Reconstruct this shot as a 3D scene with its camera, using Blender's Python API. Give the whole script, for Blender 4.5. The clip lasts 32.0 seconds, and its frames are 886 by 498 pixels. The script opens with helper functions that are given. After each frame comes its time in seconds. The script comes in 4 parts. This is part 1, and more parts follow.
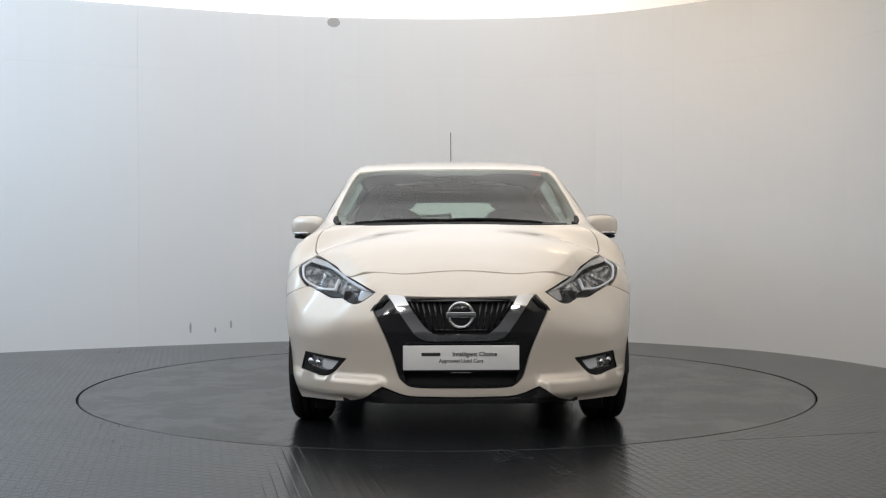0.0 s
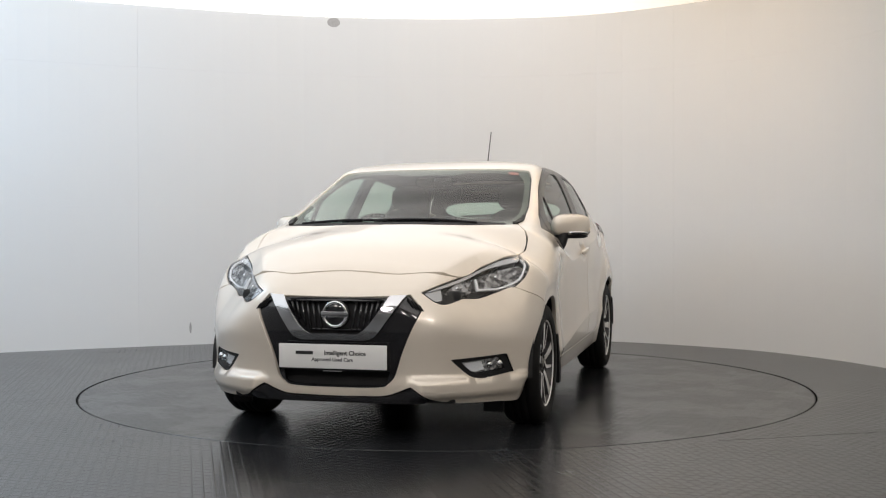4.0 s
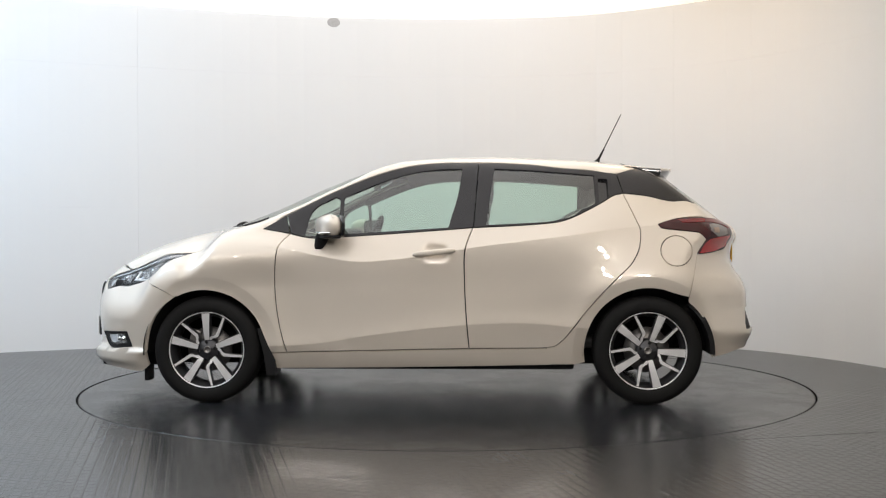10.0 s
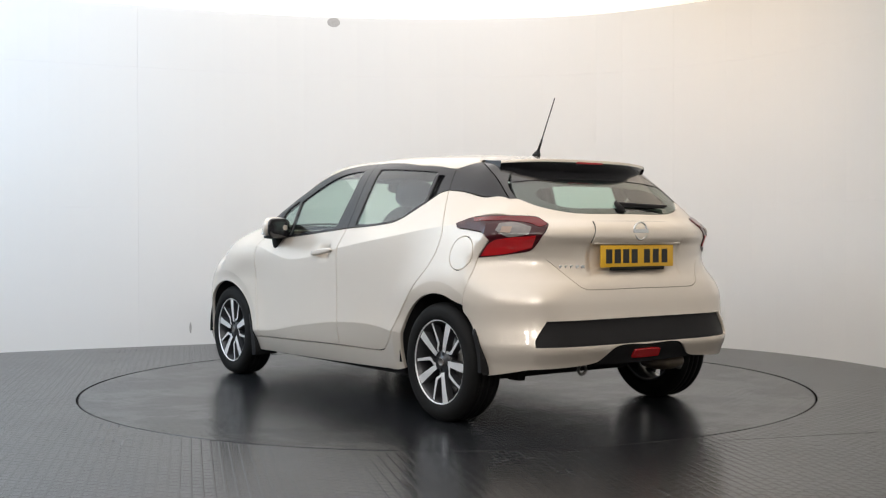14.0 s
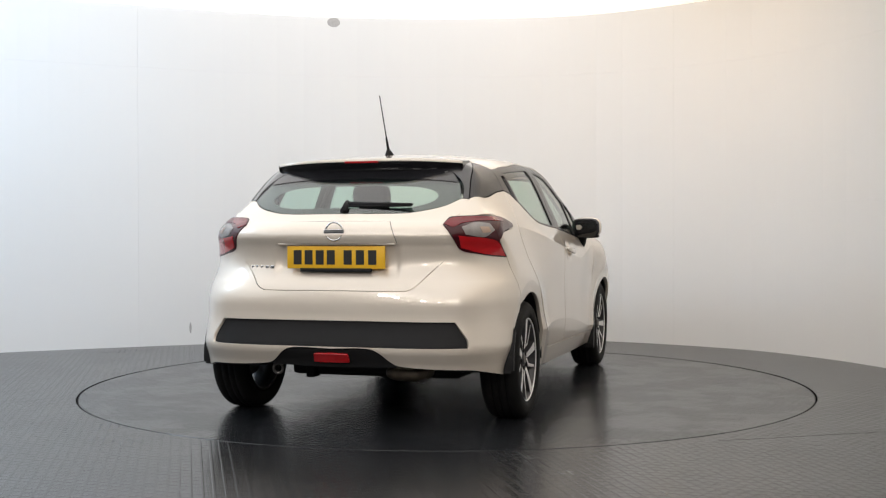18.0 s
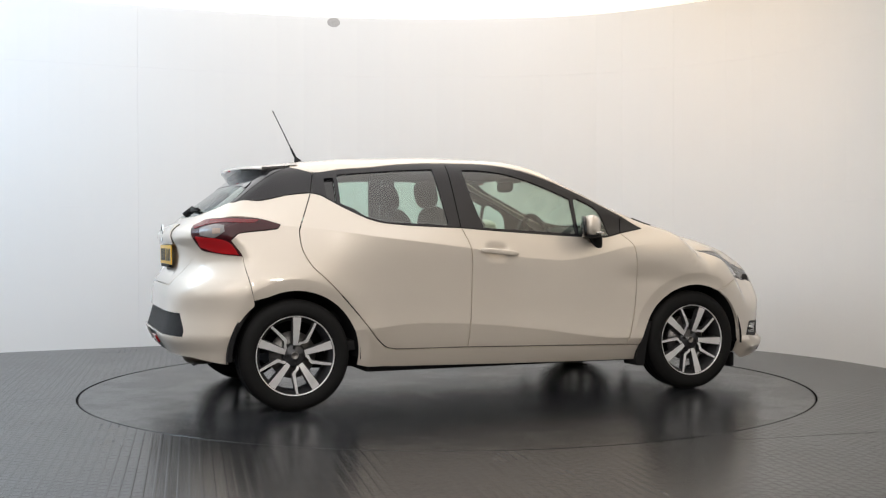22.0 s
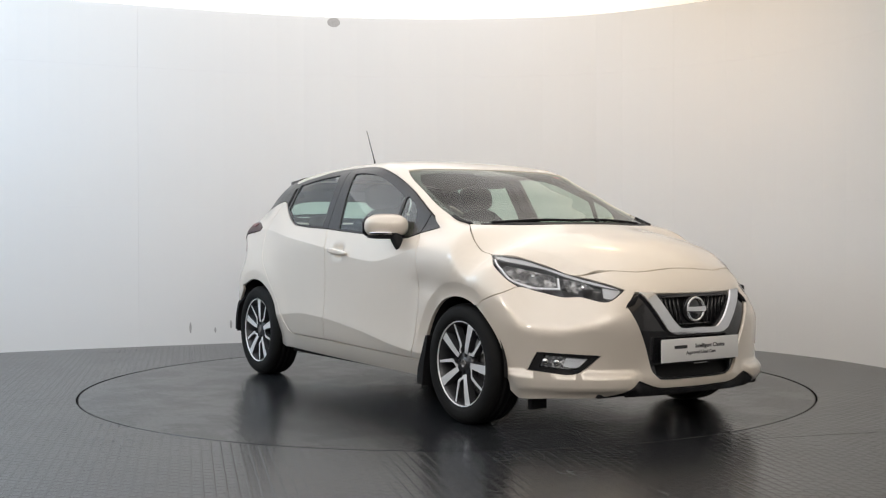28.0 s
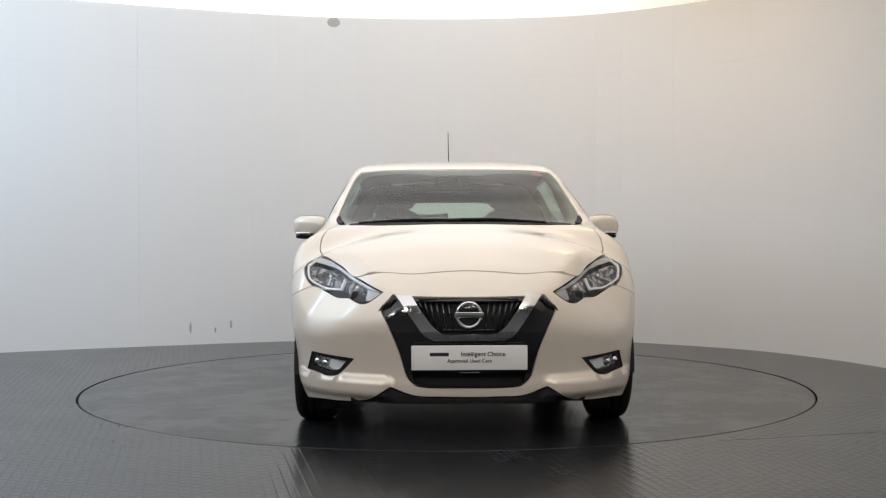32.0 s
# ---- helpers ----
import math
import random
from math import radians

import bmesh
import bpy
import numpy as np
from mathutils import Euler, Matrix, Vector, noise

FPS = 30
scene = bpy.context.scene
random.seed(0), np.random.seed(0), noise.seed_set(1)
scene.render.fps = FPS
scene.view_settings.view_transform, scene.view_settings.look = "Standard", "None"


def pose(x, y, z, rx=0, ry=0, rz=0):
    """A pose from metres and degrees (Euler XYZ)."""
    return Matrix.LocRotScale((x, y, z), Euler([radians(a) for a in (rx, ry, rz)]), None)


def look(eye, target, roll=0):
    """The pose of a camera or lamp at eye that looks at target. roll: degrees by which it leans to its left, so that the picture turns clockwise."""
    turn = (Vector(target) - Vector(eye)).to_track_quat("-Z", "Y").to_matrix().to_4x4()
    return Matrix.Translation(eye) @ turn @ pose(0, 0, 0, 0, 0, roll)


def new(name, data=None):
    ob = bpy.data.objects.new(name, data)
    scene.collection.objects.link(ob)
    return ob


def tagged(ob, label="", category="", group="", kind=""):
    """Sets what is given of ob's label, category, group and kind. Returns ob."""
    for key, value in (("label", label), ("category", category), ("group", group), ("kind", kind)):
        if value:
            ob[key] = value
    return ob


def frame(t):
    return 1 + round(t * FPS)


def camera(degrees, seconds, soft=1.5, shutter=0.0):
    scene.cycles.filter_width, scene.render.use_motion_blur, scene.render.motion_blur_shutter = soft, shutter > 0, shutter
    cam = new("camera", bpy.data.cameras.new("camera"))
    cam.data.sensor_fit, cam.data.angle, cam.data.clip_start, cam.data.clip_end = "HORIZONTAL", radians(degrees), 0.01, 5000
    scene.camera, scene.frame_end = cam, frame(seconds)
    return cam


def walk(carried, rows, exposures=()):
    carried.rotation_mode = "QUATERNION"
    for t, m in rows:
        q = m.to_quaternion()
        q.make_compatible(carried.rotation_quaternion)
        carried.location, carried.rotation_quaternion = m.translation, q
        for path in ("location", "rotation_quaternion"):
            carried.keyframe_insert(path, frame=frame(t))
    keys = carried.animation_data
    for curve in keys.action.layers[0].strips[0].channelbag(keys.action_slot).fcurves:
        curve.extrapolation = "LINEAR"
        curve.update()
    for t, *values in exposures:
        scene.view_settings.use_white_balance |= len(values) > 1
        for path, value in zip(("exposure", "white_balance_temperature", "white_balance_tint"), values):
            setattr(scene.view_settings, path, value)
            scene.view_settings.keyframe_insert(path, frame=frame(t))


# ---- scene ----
import functools

cam = camera(43.49, 32.0, soft=1.2)
EYE = (0.0, -7.22, 0.955)
AHEAD = (-0.00269, -6.22, 0.9439)
walk(cam, [(0, look(EYE, AHEAD, -0.14)), (32, look(EYE, AHEAD, -0.14))], exposures=[(0, -0.52, 6250, 11), (1, -0.50, 6480, 12), (2, -0.47, 6520, 12), (6, -0.34, 6500, 12), (9, -0.19, 6500, 12), (25, -0.18, 6500, 12), (28, -0.32, 6500, 12), (30, -0.44, 6520, 12), (32, -0.48, 6460, 12)])

# ---- light ----
world = bpy.data.worlds.new("studio_world")
world.use_nodes = True
world.node_tree.nodes["Background"].inputs[0].default_value = (0.5, 0.52, 0.55, 1)
world.node_tree.nodes["Background"].inputs[1].default_value = 0.02
scene.world = world


def area(name, m, sx, sy, power, colour):
    lamp = bpy.data.lights.new(name, "AREA")
    lamp.shape, lamp.size, lamp.size_y, lamp.energy, lamp.color = "RECTANGLE", sx, sy, power, colour
    ob = new(name, lamp)
    ob.matrix_world = m
    return ob


area("cool_wall_lamp", look((-4.0, -0.9, 2.7), (-3.2, 2.1, 1.7)), 2.0, 0.8, 54, (0.46, 0.72, 1.0))
area("warm_wall_lamp", look((1.5, 0.6, 2.9), (1.3, 2.8, 2.62)), 0.3, 0.2, 9, (1.0, 0.67, 0.36))


# ---- materials ----
def mat(name, colour, rough=0.5, metal=0.0, vary=0.06, scale=8.0, bump=0.0, bscale=200.0, coat=0.0, emit=0.0, rvary=0.08):
    """A surface with grain at two scales: slow patches and fine relief."""
    m = bpy.data.materials.new(name)
    m.use_nodes = True
    t = m.node_tree
    b = t.nodes["Principled BSDF"]
    co = t.nodes.new("ShaderNodeTexCoord")
    n1 = t.nodes.new("ShaderNodeTexNoise")
    n1.inputs["Scale"].default_value, n1.inputs["Detail"].default_value = scale, 5
    t.links.new(co.outputs["Object"], n1.inputs["Vector"])
    mix = t.nodes.new("ShaderNodeMix")
    mix.data_type = "RGBA"
    mix.inputs[6].default_value = (*[c * (1 - vary) for c in colour], 1)
    mix.inputs[7].default_value = (*[min(1, c * (1 + vary)) for c in colour], 1)
    t.links.new(n1.outputs["Fac"], mix.inputs[0])
    t.links.new(mix.outputs[2], b.inputs["Base Color"])
    rr = t.nodes.new("ShaderNodeMapRange")
    rr.inputs[3].default_value, rr.inputs[4].default_value = max(0.01, rough * (1 - rvary)), min(1, rough * (1 + rvary))
    t.links.new(n1.outputs["Fac"], rr.inputs[0])
    t.links.new(rr.outputs[0], b.inputs["Roughness"])
    b.inputs["Metallic"].default_value = metal
    b.inputs["Coat Weight"].default_value = coat
    b.inputs["Coat Roughness"].default_value = 0.03
    if bump:
        n2 = t.nodes.new("ShaderNodeTexNoise")
        n2.inputs["Scale"].default_value = bscale
        t.links.new(co.outputs["Object"], n2.inputs["Vector"])
        bp = t.nodes.new("ShaderNodeBump")
        bp.inputs["Strength"].default_value, bp.inputs["Distance"].default_value = bump, 0.002
        t.links.new(n2.outputs["Fac"], bp.inputs["Height"])
        t.links.new(bp.outputs[0], b.inputs["Normal"])
    if emit:
        b.inputs["Emission Color"].default_value = (*colour, 1)
        b.inputs["Emission Strength"].default_value = emit
    return m


def pane_mat(name, tint, gloss=0.08):
    """Thin glass: tinted, with a Fresnel gloss."""
    m = bpy.data.materials.new(name)
    m.use_nodes = True
    t = m.node_tree
    t.nodes.clear()
    out, mix = t.nodes.new("ShaderNodeOutputMaterial"), t.nodes.new("ShaderNodeMixShader")
    tr, gl, lw = t.nodes.new("ShaderNodeBsdfTransparent"), t.nodes.new("ShaderNodeBsdfGlossy"), t.nodes.new("ShaderNodeLayerWeight")
    tr.inputs[0].default_value = (*tint, 1)
    gl.inputs["Roughness"].default_value = 0.01
    lw.inputs[0].default_value = 0.5
    five, rise = t.nodes.new("ShaderNodeMath"), t.nodes.new("ShaderNodeMath")
    five.operation, rise.operation = "POWER", "MULTIPLY_ADD"
    five.inputs[1].default_value, rise.inputs[1].default_value, rise.inputs[2].default_value = 5.0, 1 - gloss, gloss
    t.links.new(lw.outputs["Facing"], five.inputs[0])
    t.links.new(five.outputs[0], rise.inputs[0])
    t.links.new(rise.outputs[0], mix.inputs[0])
    t.links.new(tr.outputs[0], mix.inputs[1])
    t.links.new(gl.outputs[0], mix.inputs[2])
    t.links.new(mix.outputs[0], out.inputs[0])
    return m


PAINT = mat("ivory_pearl_paint", (0.75, 0.678, 0.585), 0.34, 0.28, vary=0.015, scale=3, coat=1.0)
PAINT.node_tree.nodes["Principled BSDF"].inputs["Coat IOR"].default_value = 1.65
PAINT.node_tree.nodes["Principled BSDF"].inputs["Coat Roughness"].default_value = 0.012
GLOSS_BLACK = mat("gloss_black", (0.012, 0.012, 0.014), 0.12, vary=0.1, coat=0.5)
SATIN_BLACK = mat("satin_black_trim", (0.012, 0.012, 0.015), 0.25, vary=0.1, bump=0.05, bscale=600)
PLASTIC = mat("black_plastic", (0.013, 0.013, 0.014), 0.55, vary=0.15, bump=0.25, bscale=700)
PLASTIC.node_tree.nodes["Principled BSDF"].inputs["Specular IOR Level"].default_value = 0.2
DARK = mat("dark_cavity", (0.010, 0.010, 0.011), 0.8, vary=0.2, bump=0.3, bscale=90)
CHROME = mat("chrome", (0.78, 0.79, 0.80), 0.07, 1.0, vary=0.03)
RUBBER = mat("tyre_rubber", (0.010, 0.010, 0.010), 0.7, vary=0.2, scale=20, bump=0.25, bscale=400)
RUBBER.node_tree.nodes["Principled BSDF"].inputs["Specular IOR Level"].default_value = 0.2
ALLOY = mat("machined_alloy", (0.84, 0.84, 0.84), 0.42, 0.5, vary=0.06, scale=40)
ALLOY_DARK = mat("dark_alloy_paint", (0.055, 0.056, 0.06), 0.32, 0.4, vary=0.1, coat=0.3)
STEEL = mat("worn_steel", (0.25, 0.24, 0.23), 0.42, 0.9, vary=0.25, scale=25, bump=0.2)
RED = mat("red_lens", (0.46, 0.008, 0.012), 0.10, vary=0.12, scale=14, coat=1.0)
RED_DARK = mat("dark_red_lens", (0.045, 0.004, 0.007), 0.16, vary=0.1, coat=0.0)
RED_MID = mat("deep_red_lens", (0.15, 0.005, 0.009), 0.14, vary=0.12, scale=14, coat=0.0)
CLEAR = pane_mat("clear_lens", (0.93, 0.94, 0.95), 0.04)
GLASS = pane_mat("tinted_window_glass", (0.71, 0.87, 0.80), 0.14)
SCREEN = pane_mat("windscreen_glass", (0.70, 0.79, 0.71), 0.03)
REFLECTOR = mat("lamp_reflector", (0.62, 0.63, 0.66), 0.16, 0.75, vary=0.25, scale=30)
BEZEL = mat("lamp_bezel", (0.13, 0.135, 0.145), 0.28, 0.3, vary=0.15, coat=0.5)
SMOKE = mat("pale_lamp_lens", (0.22, 0.205, 0.195), 0.16, 0.1, vary=0.35, scale=30, coat=0.3)
CHROME_STRIP = mat("polished_chrome_strip", (0.72, 0.73, 0.75), 0.09, 1.0, vary=0.03)
FACET = mat("faceted_reflector", (0.25, 0.255, 0.265), 0.22, 0.30, vary=0.75, scale=45, bump=1.0, bscale=55)


def facets(m, dark, bright, scale):
    """Gives a reflector its cells: each one tilted, its dark or bright reflection painted into the colour."""
    t = m.node_tree
    b = t.nodes["Principled BSDF"]
    co, cell, ramp, bp = (t.nodes.new("ShaderNode" + k) for k in ("TexCoord", "TexVoronoi", "ValToRGB", "Bump"))
    cell.inputs["Scale"].default_value = scale
    t.links.new(co.outputs["Object"], cell.inputs["Vector"])
    split = t.nodes.new("ShaderNodeSeparateColor")
    t.links.new(cell.outputs["Color"], split.inputs[0])
    ramp.color_ramp.elements[0].color, ramp.color_ramp.elements[1].color = (dark, dark, dark * 1.05, 1), (bright, bright, bright, 1)
    ramp.color_ramp.elements[0].position, ramp.color_ramp.elements[1].position = 0.45, 0.85
    t.links.new(split.outputs[0], ramp.inputs[0])
    t.links.new(ramp.outputs[0], b.inputs["Base Color"])
    bp.inputs["Strength"].default_value, bp.inputs["Distance"].default_value = 0.8, 0.01
    t.links.new(cell.outputs["Distance"], bp.inputs["Height"])
    t.links.new(bp.outputs[0], b.inputs["Normal"])


facets(FACET, 0.06, 0.46, 55)
GUIDE = mat("white_light_guide", (0.85, 0.87, 0.90), 0.15, 0.1, vary=0.02, coat=1)
BAND = mat("silver_bezel", (0.46, 0.465, 0.48), 0.25, 0.6, vary=0.1, coat=0.5)
FOG_BOWL = mat("fog_lamp_bowl", (0.55, 0.55, 0.55), 0.2, 0.4, vary=0.2, scale=40, coat=1)
facets(FOG_BOWL, 0.30, 0.85, 90)
AMBER = mat("amber_lens", (0.34, 0.24, 0.18), 0.15, vary=0.1, coat=1)
RED_STICKER = mat("red_sticker", (0.55, 0.06, 0.05), 0.5, vary=0.3, scale=120)
CLOTH = mat("dark_seat_cloth", (0.030, 0.030, 0.032), 0.9, vary=0.2, scale=60, bump=0.4, bscale=500)
CABIN = mat("dark_cabin_plastic", (0.028, 0.027, 0.027), 0.6, vary=0.15, bump=0.2, bscale=500)
LINER = mat("grey_headlining", (0.11, 0.105, 0.095), 0.95, vary=0.06, bump=0.3, bscale=600)
PLATE_W = mat("white_plate", (0.74, 0.74, 0.73), 0.35, vary=0.02)
PLATE_Y = mat("yellow_plate", (0.80, 0.46, 0.02), 0.38, vary=0.03)
INK = mat("black_ink", (0.015, 0.015, 0.016), 0.5, vary=0.05)
INK_GREY = mat("grey_ink", (0.05, 0.05, 0.055), 0.5, vary=0.05)


# ---- building helpers ----
def link(name, data, parent=None, label=""):
    ob = new(name, data)
    if parent is not None:
        ob.parent = parent
    if label:
        ob["label"] = label
    return ob


def part(name, bm, material, parent, label="", smooth=True):
    me = bpy.data.meshes.new(name)
    bm.to_mesh(me)
    bm.free()
    me.materials.append(material)
    if smooth:
        me.shade_smooth()
    return link(name, me, parent, label)


def raw(name, verts, faces, material, parent, label="", smooth=False):
    me = bpy.data.meshes.new(name)
    me.from_pydata([tuple(v) for v in verts], [], faces)
    me.materials.append(material)
    if smooth:
        me.shade_smooth()
    return link(name, me, parent, label)


def box(bm, c, s, bevel=0.0, m=None):
    """A bevelled box at c of size s, added to bm."""
    geo = bmesh.ops.create_cube(bm, size=1.0)["verts"]
    bmesh.ops.scale(bm, vec=s, verts=geo)
    bmesh.ops.translate(bm, vec=c, verts=geo)
    if bevel:
        ed = list({e for v in geo for e in v.link_edges})
        geo = bmesh.ops.bevel(bm, geom=ed, offset=bevel, segments=2, affect="EDGES", profile=0.6)["verts"]
    if m is not None:
        bmesh.ops.transform(bm, matrix=m, verts=list({v for v in geo}))
    return bm


def boxm(c, s, bevel=0.0, m=None):
    return box(bmesh.new(), c, s, bevel, m)


def rod(bm, a, b, r, r2=None, n=16):
    a, b = Vector(a), Vector(b)
    m = Matrix.Translation((a + b) / 2) @ (b - a).to_track_quat("Z", "Y").to_matrix().to_4x4()
    bmesh.ops.create_cone(bm, cap_ends=True, segments=n, radius1=r, radius2=r if r2 is None else r2, depth=(b - a).length, matrix=m)
    return bm


def blob(c, r, e=2.6, n=28, taper=None):
    """A rounded body: a superellipsoid of radii r, squarer as e grows."""
    bm = bmesh.new()
    rows = []
    for i in range(n // 2 + 1):
        a = -math.pi / 2 + math.pi * i / (n // 2)
        row = []
        for j in range(n):
            b = 2 * math.pi * j / n
            p = Vector((math.cos(a) * math.cos(b), math.cos(a) * math.sin(b), math.sin(a)))
            k = (abs(p.x) ** e + abs(p.y) ** e + abs(p.z) ** e) ** (-1 / e)
            q = Vector((p.x * k * r[0], p.y * k * r[1], p.z * k * r[2]))
            if taper:
                q = taper(q)
            row.append(bm.verts.new(q + Vector(c)))
        rows.append(row)
    for i in range(n // 2):
        for j in range(n):
            try:
                bm.faces.new((rows[i][j], rows[i][(j + 1) % n], rows[i + 1][(j + 1) % n], rows[i + 1][j]))
            except ValueError:
                pass
    bmesh.ops.remove_doubles(bm, verts=bm.verts, dist=1e-5)
    bmesh.ops.recalc_face_normals(bm, faces=bm.faces)
    return bm


def lathe(profile, n=64, axis="y"):
    """Turns (radius, offset) pairs about the axle."""
    bm = bmesh.new()
    rings = []
    for j in range(n):
        a = 2 * math.pi * j / n
        rings.append([bm.verts.new((r * math.cos(a), o, r * math.sin(a)) if axis == "y" else (r * math.cos(a), r * math.sin(a), o)) for r, o in profile])
    for j in range(n):
        for i in range(len(profile) - 1):
            bm.faces.new((rings[j][i], rings[j][i + 1], rings[(j + 1) % n][i + 1], rings[(j + 1) % n][i]))
    bmesh.ops.recalc_face_normals(bm, faces=bm.faces)
    return bm


def lettering(name, words, size, m, material, parent, depth=0.0006):
    cu = bpy.data.curves.new(name, "FONT")
    cu.body, cu.size, cu.extrude, cu.align_x, cu.align_y = words, size, depth, "CENTER", "CENTER"
    cu.offset = size * 0.022
    tmp = new("tmp_text", cu)
    bpy.context.view_layer.update()
    me = bpy.data.meshes.new_from_object(tmp.evaluated_get(bpy.context.evaluated_depsgraph_get()))
    bpy.data.objects.remove(tmp)
    me.materials.clear()
    me.materials.append(material)
    ob = link(name, me, parent)
    ob.matrix_basis = m
    return ob


# ---- studio ----
WALL_PLAN = [(-2.6, -9.6), (-5.0, -9.0), (-6.3, -7.2), (-6.6, -4.6), (-6.3, -2.0), (-5.6, 0.2), (-4.7, 1.35), (-3.71, 1.98), (-2.66, 2.47), (-1.5, 2.92), (-0.5, 3.10), (0.5, 3.10), (1.2, 2.97), (1.72, 2.73), (2.44, 2.17), (2.83, 1.62), (3.10, 1.0), (3.3, 0.2), (3.6, -1.6), (4.0, -4.0), (4.0, -7.0), (3.4, -9.0), (1.6, -9.6)]
WALL_H = 2.97


def spline(pts, per=8, closed=False):
    q = [Vector(p) for p in pts]
    out, n = [], len(q)
    for i in range(n if closed else n - 1):
        a, b, c, d = (q[(i + k) % n] if closed else q[min(max(i + k, 0), n - 1)] for k in (-1, 0, 1, 2))
        for s in range(per):
            u = s / per
            out.append(0.5 * (2 * b + (c - a) * u + (2 * a - 5 * b + 4 * c - d) * u * u + (3 * b - a - 3 * c + d) * u ** 3))
    if not closed:
        out.append(q[-1])
    return out


def wall_mat():
    m = mat("white_wall_paint", (0.80, 0.80, 0.79), 0.62, vary=0.015, scale=1.2, bump=0.10, bscale=60)
    return m


WALL = wall_mat()
plan = spline([(*p, 0) for p in WALL_PLAN], 6, closed=True)


# grey added to unseen boards to darken reflections and bounce light on the car
DIMMED_WALL = mat("unseen_dimmed_wall", (0.40, 0.40, 0.40), 0.8, vary=0.1, scale=1.5, bump=0.1, bscale=50)
arc = [0.0]
for a, b in zip(plan, plan[1:] + plan[:1]):
    arc.append(arc[-1] + (b - a).length)


def along(s):
    """The plan's point and inward normal at the length s."""
    s %= arc[-1]
    i = int(np.searchsorted(arc, s, side="right")) - 1
    i = min(i, len(plan) - 1)
    a, b = plan[i], plan[(i + 1) % len(plan)]
    p = a.lerp(b, (s - arc[i]) / (arc[i + 1] - arc[i]))
    a0, b0 = plan[i - 1], plan[(i + 2) % len(plan)]
    t = ((b - a).normalized() * 2 + (b - a0).normalized() + (b0 - a).normalized()).normalized()
    return p, Vector((t.y, -t.x, 0))


def strip(s0, s1, z0, z1, thick, n):
    """A bent board between two lengths and two heights; its face lies on the plan."""
    vs, fs = [], []
    for i in range(n + 1):
        p, q = along(s0 + (s1 - s0) * i / n)
        o = p - q * thick
        vs += [(p.x, p.y, z0), (p.x, p.y, z1), (o.x, o.y, z1), (o.x, o.y, z0)]
    for i in range(n):
        a, b = 4 * i, 4 * i + 4
        fs += [(a + k, a + (k + 1) % 4, b + (k + 1) % 4, b + k) for k in range(4)]
    fs += [(3, 2, 1, 0), (4 * n, 4 * n + 1, 4 * n + 2, 4 * n + 3)]
    return vs, fs


vs, fs = [], []
for i in range(240):
    p, q = along(arc[-1] * i / 240)
    for off in (0.013, 0.10):
        o = p - q * off
        vs += [(o.x, o.y, 0), (o.x, o.y, 3.3)]
for i in range(240):
    a, b = 4 * i, 4 * ((i + 1) % 240)
    fs += [(a, b, b + 1, a + 1), (a + 2, a + 3, b + 3, b + 2), (a + 1, b + 1, b + 3, a + 3), (a, a + 2, b + 2, b)]
wall = raw("wall_curved", vs, fs, WALL, None, smooth=False)
tagged(wall, "curved white studio wall of large painted boards", "wall", kind="structure")

# boards of 2.44 by 1.22 m; one joint stands behind the middle of the turntable
mid = min(range(len(plan)), key=lambda i: (plan[i] - Vector((-0.29, 3.12, 0))).length)
count = round(arc[-1] / 2.44)
wide = arc[-1] / count
for c in range(count):
    s0 = arc[mid] + wide * c
    centre, _ = along(s0 + wide / 2)
    for z0, z1 in ((0.0, 1.2190), (1.22, 2.4391), (2.44, WALL_H)):
        v, f = strip(s0 + 0.0004, s0 + wide - 0.0004, z0, z1, 0.012, 10)
        # boards out of view beside and behind the camera get the light-cutting grey
        ob = raw("board", v, f, DIMMED_WALL if centre.y < (-3.5 if centre.x > 0 else -2.0) else WALL, wall, smooth=False)

# floor: one sheet with a round opening for the turntable
RING = 2.290


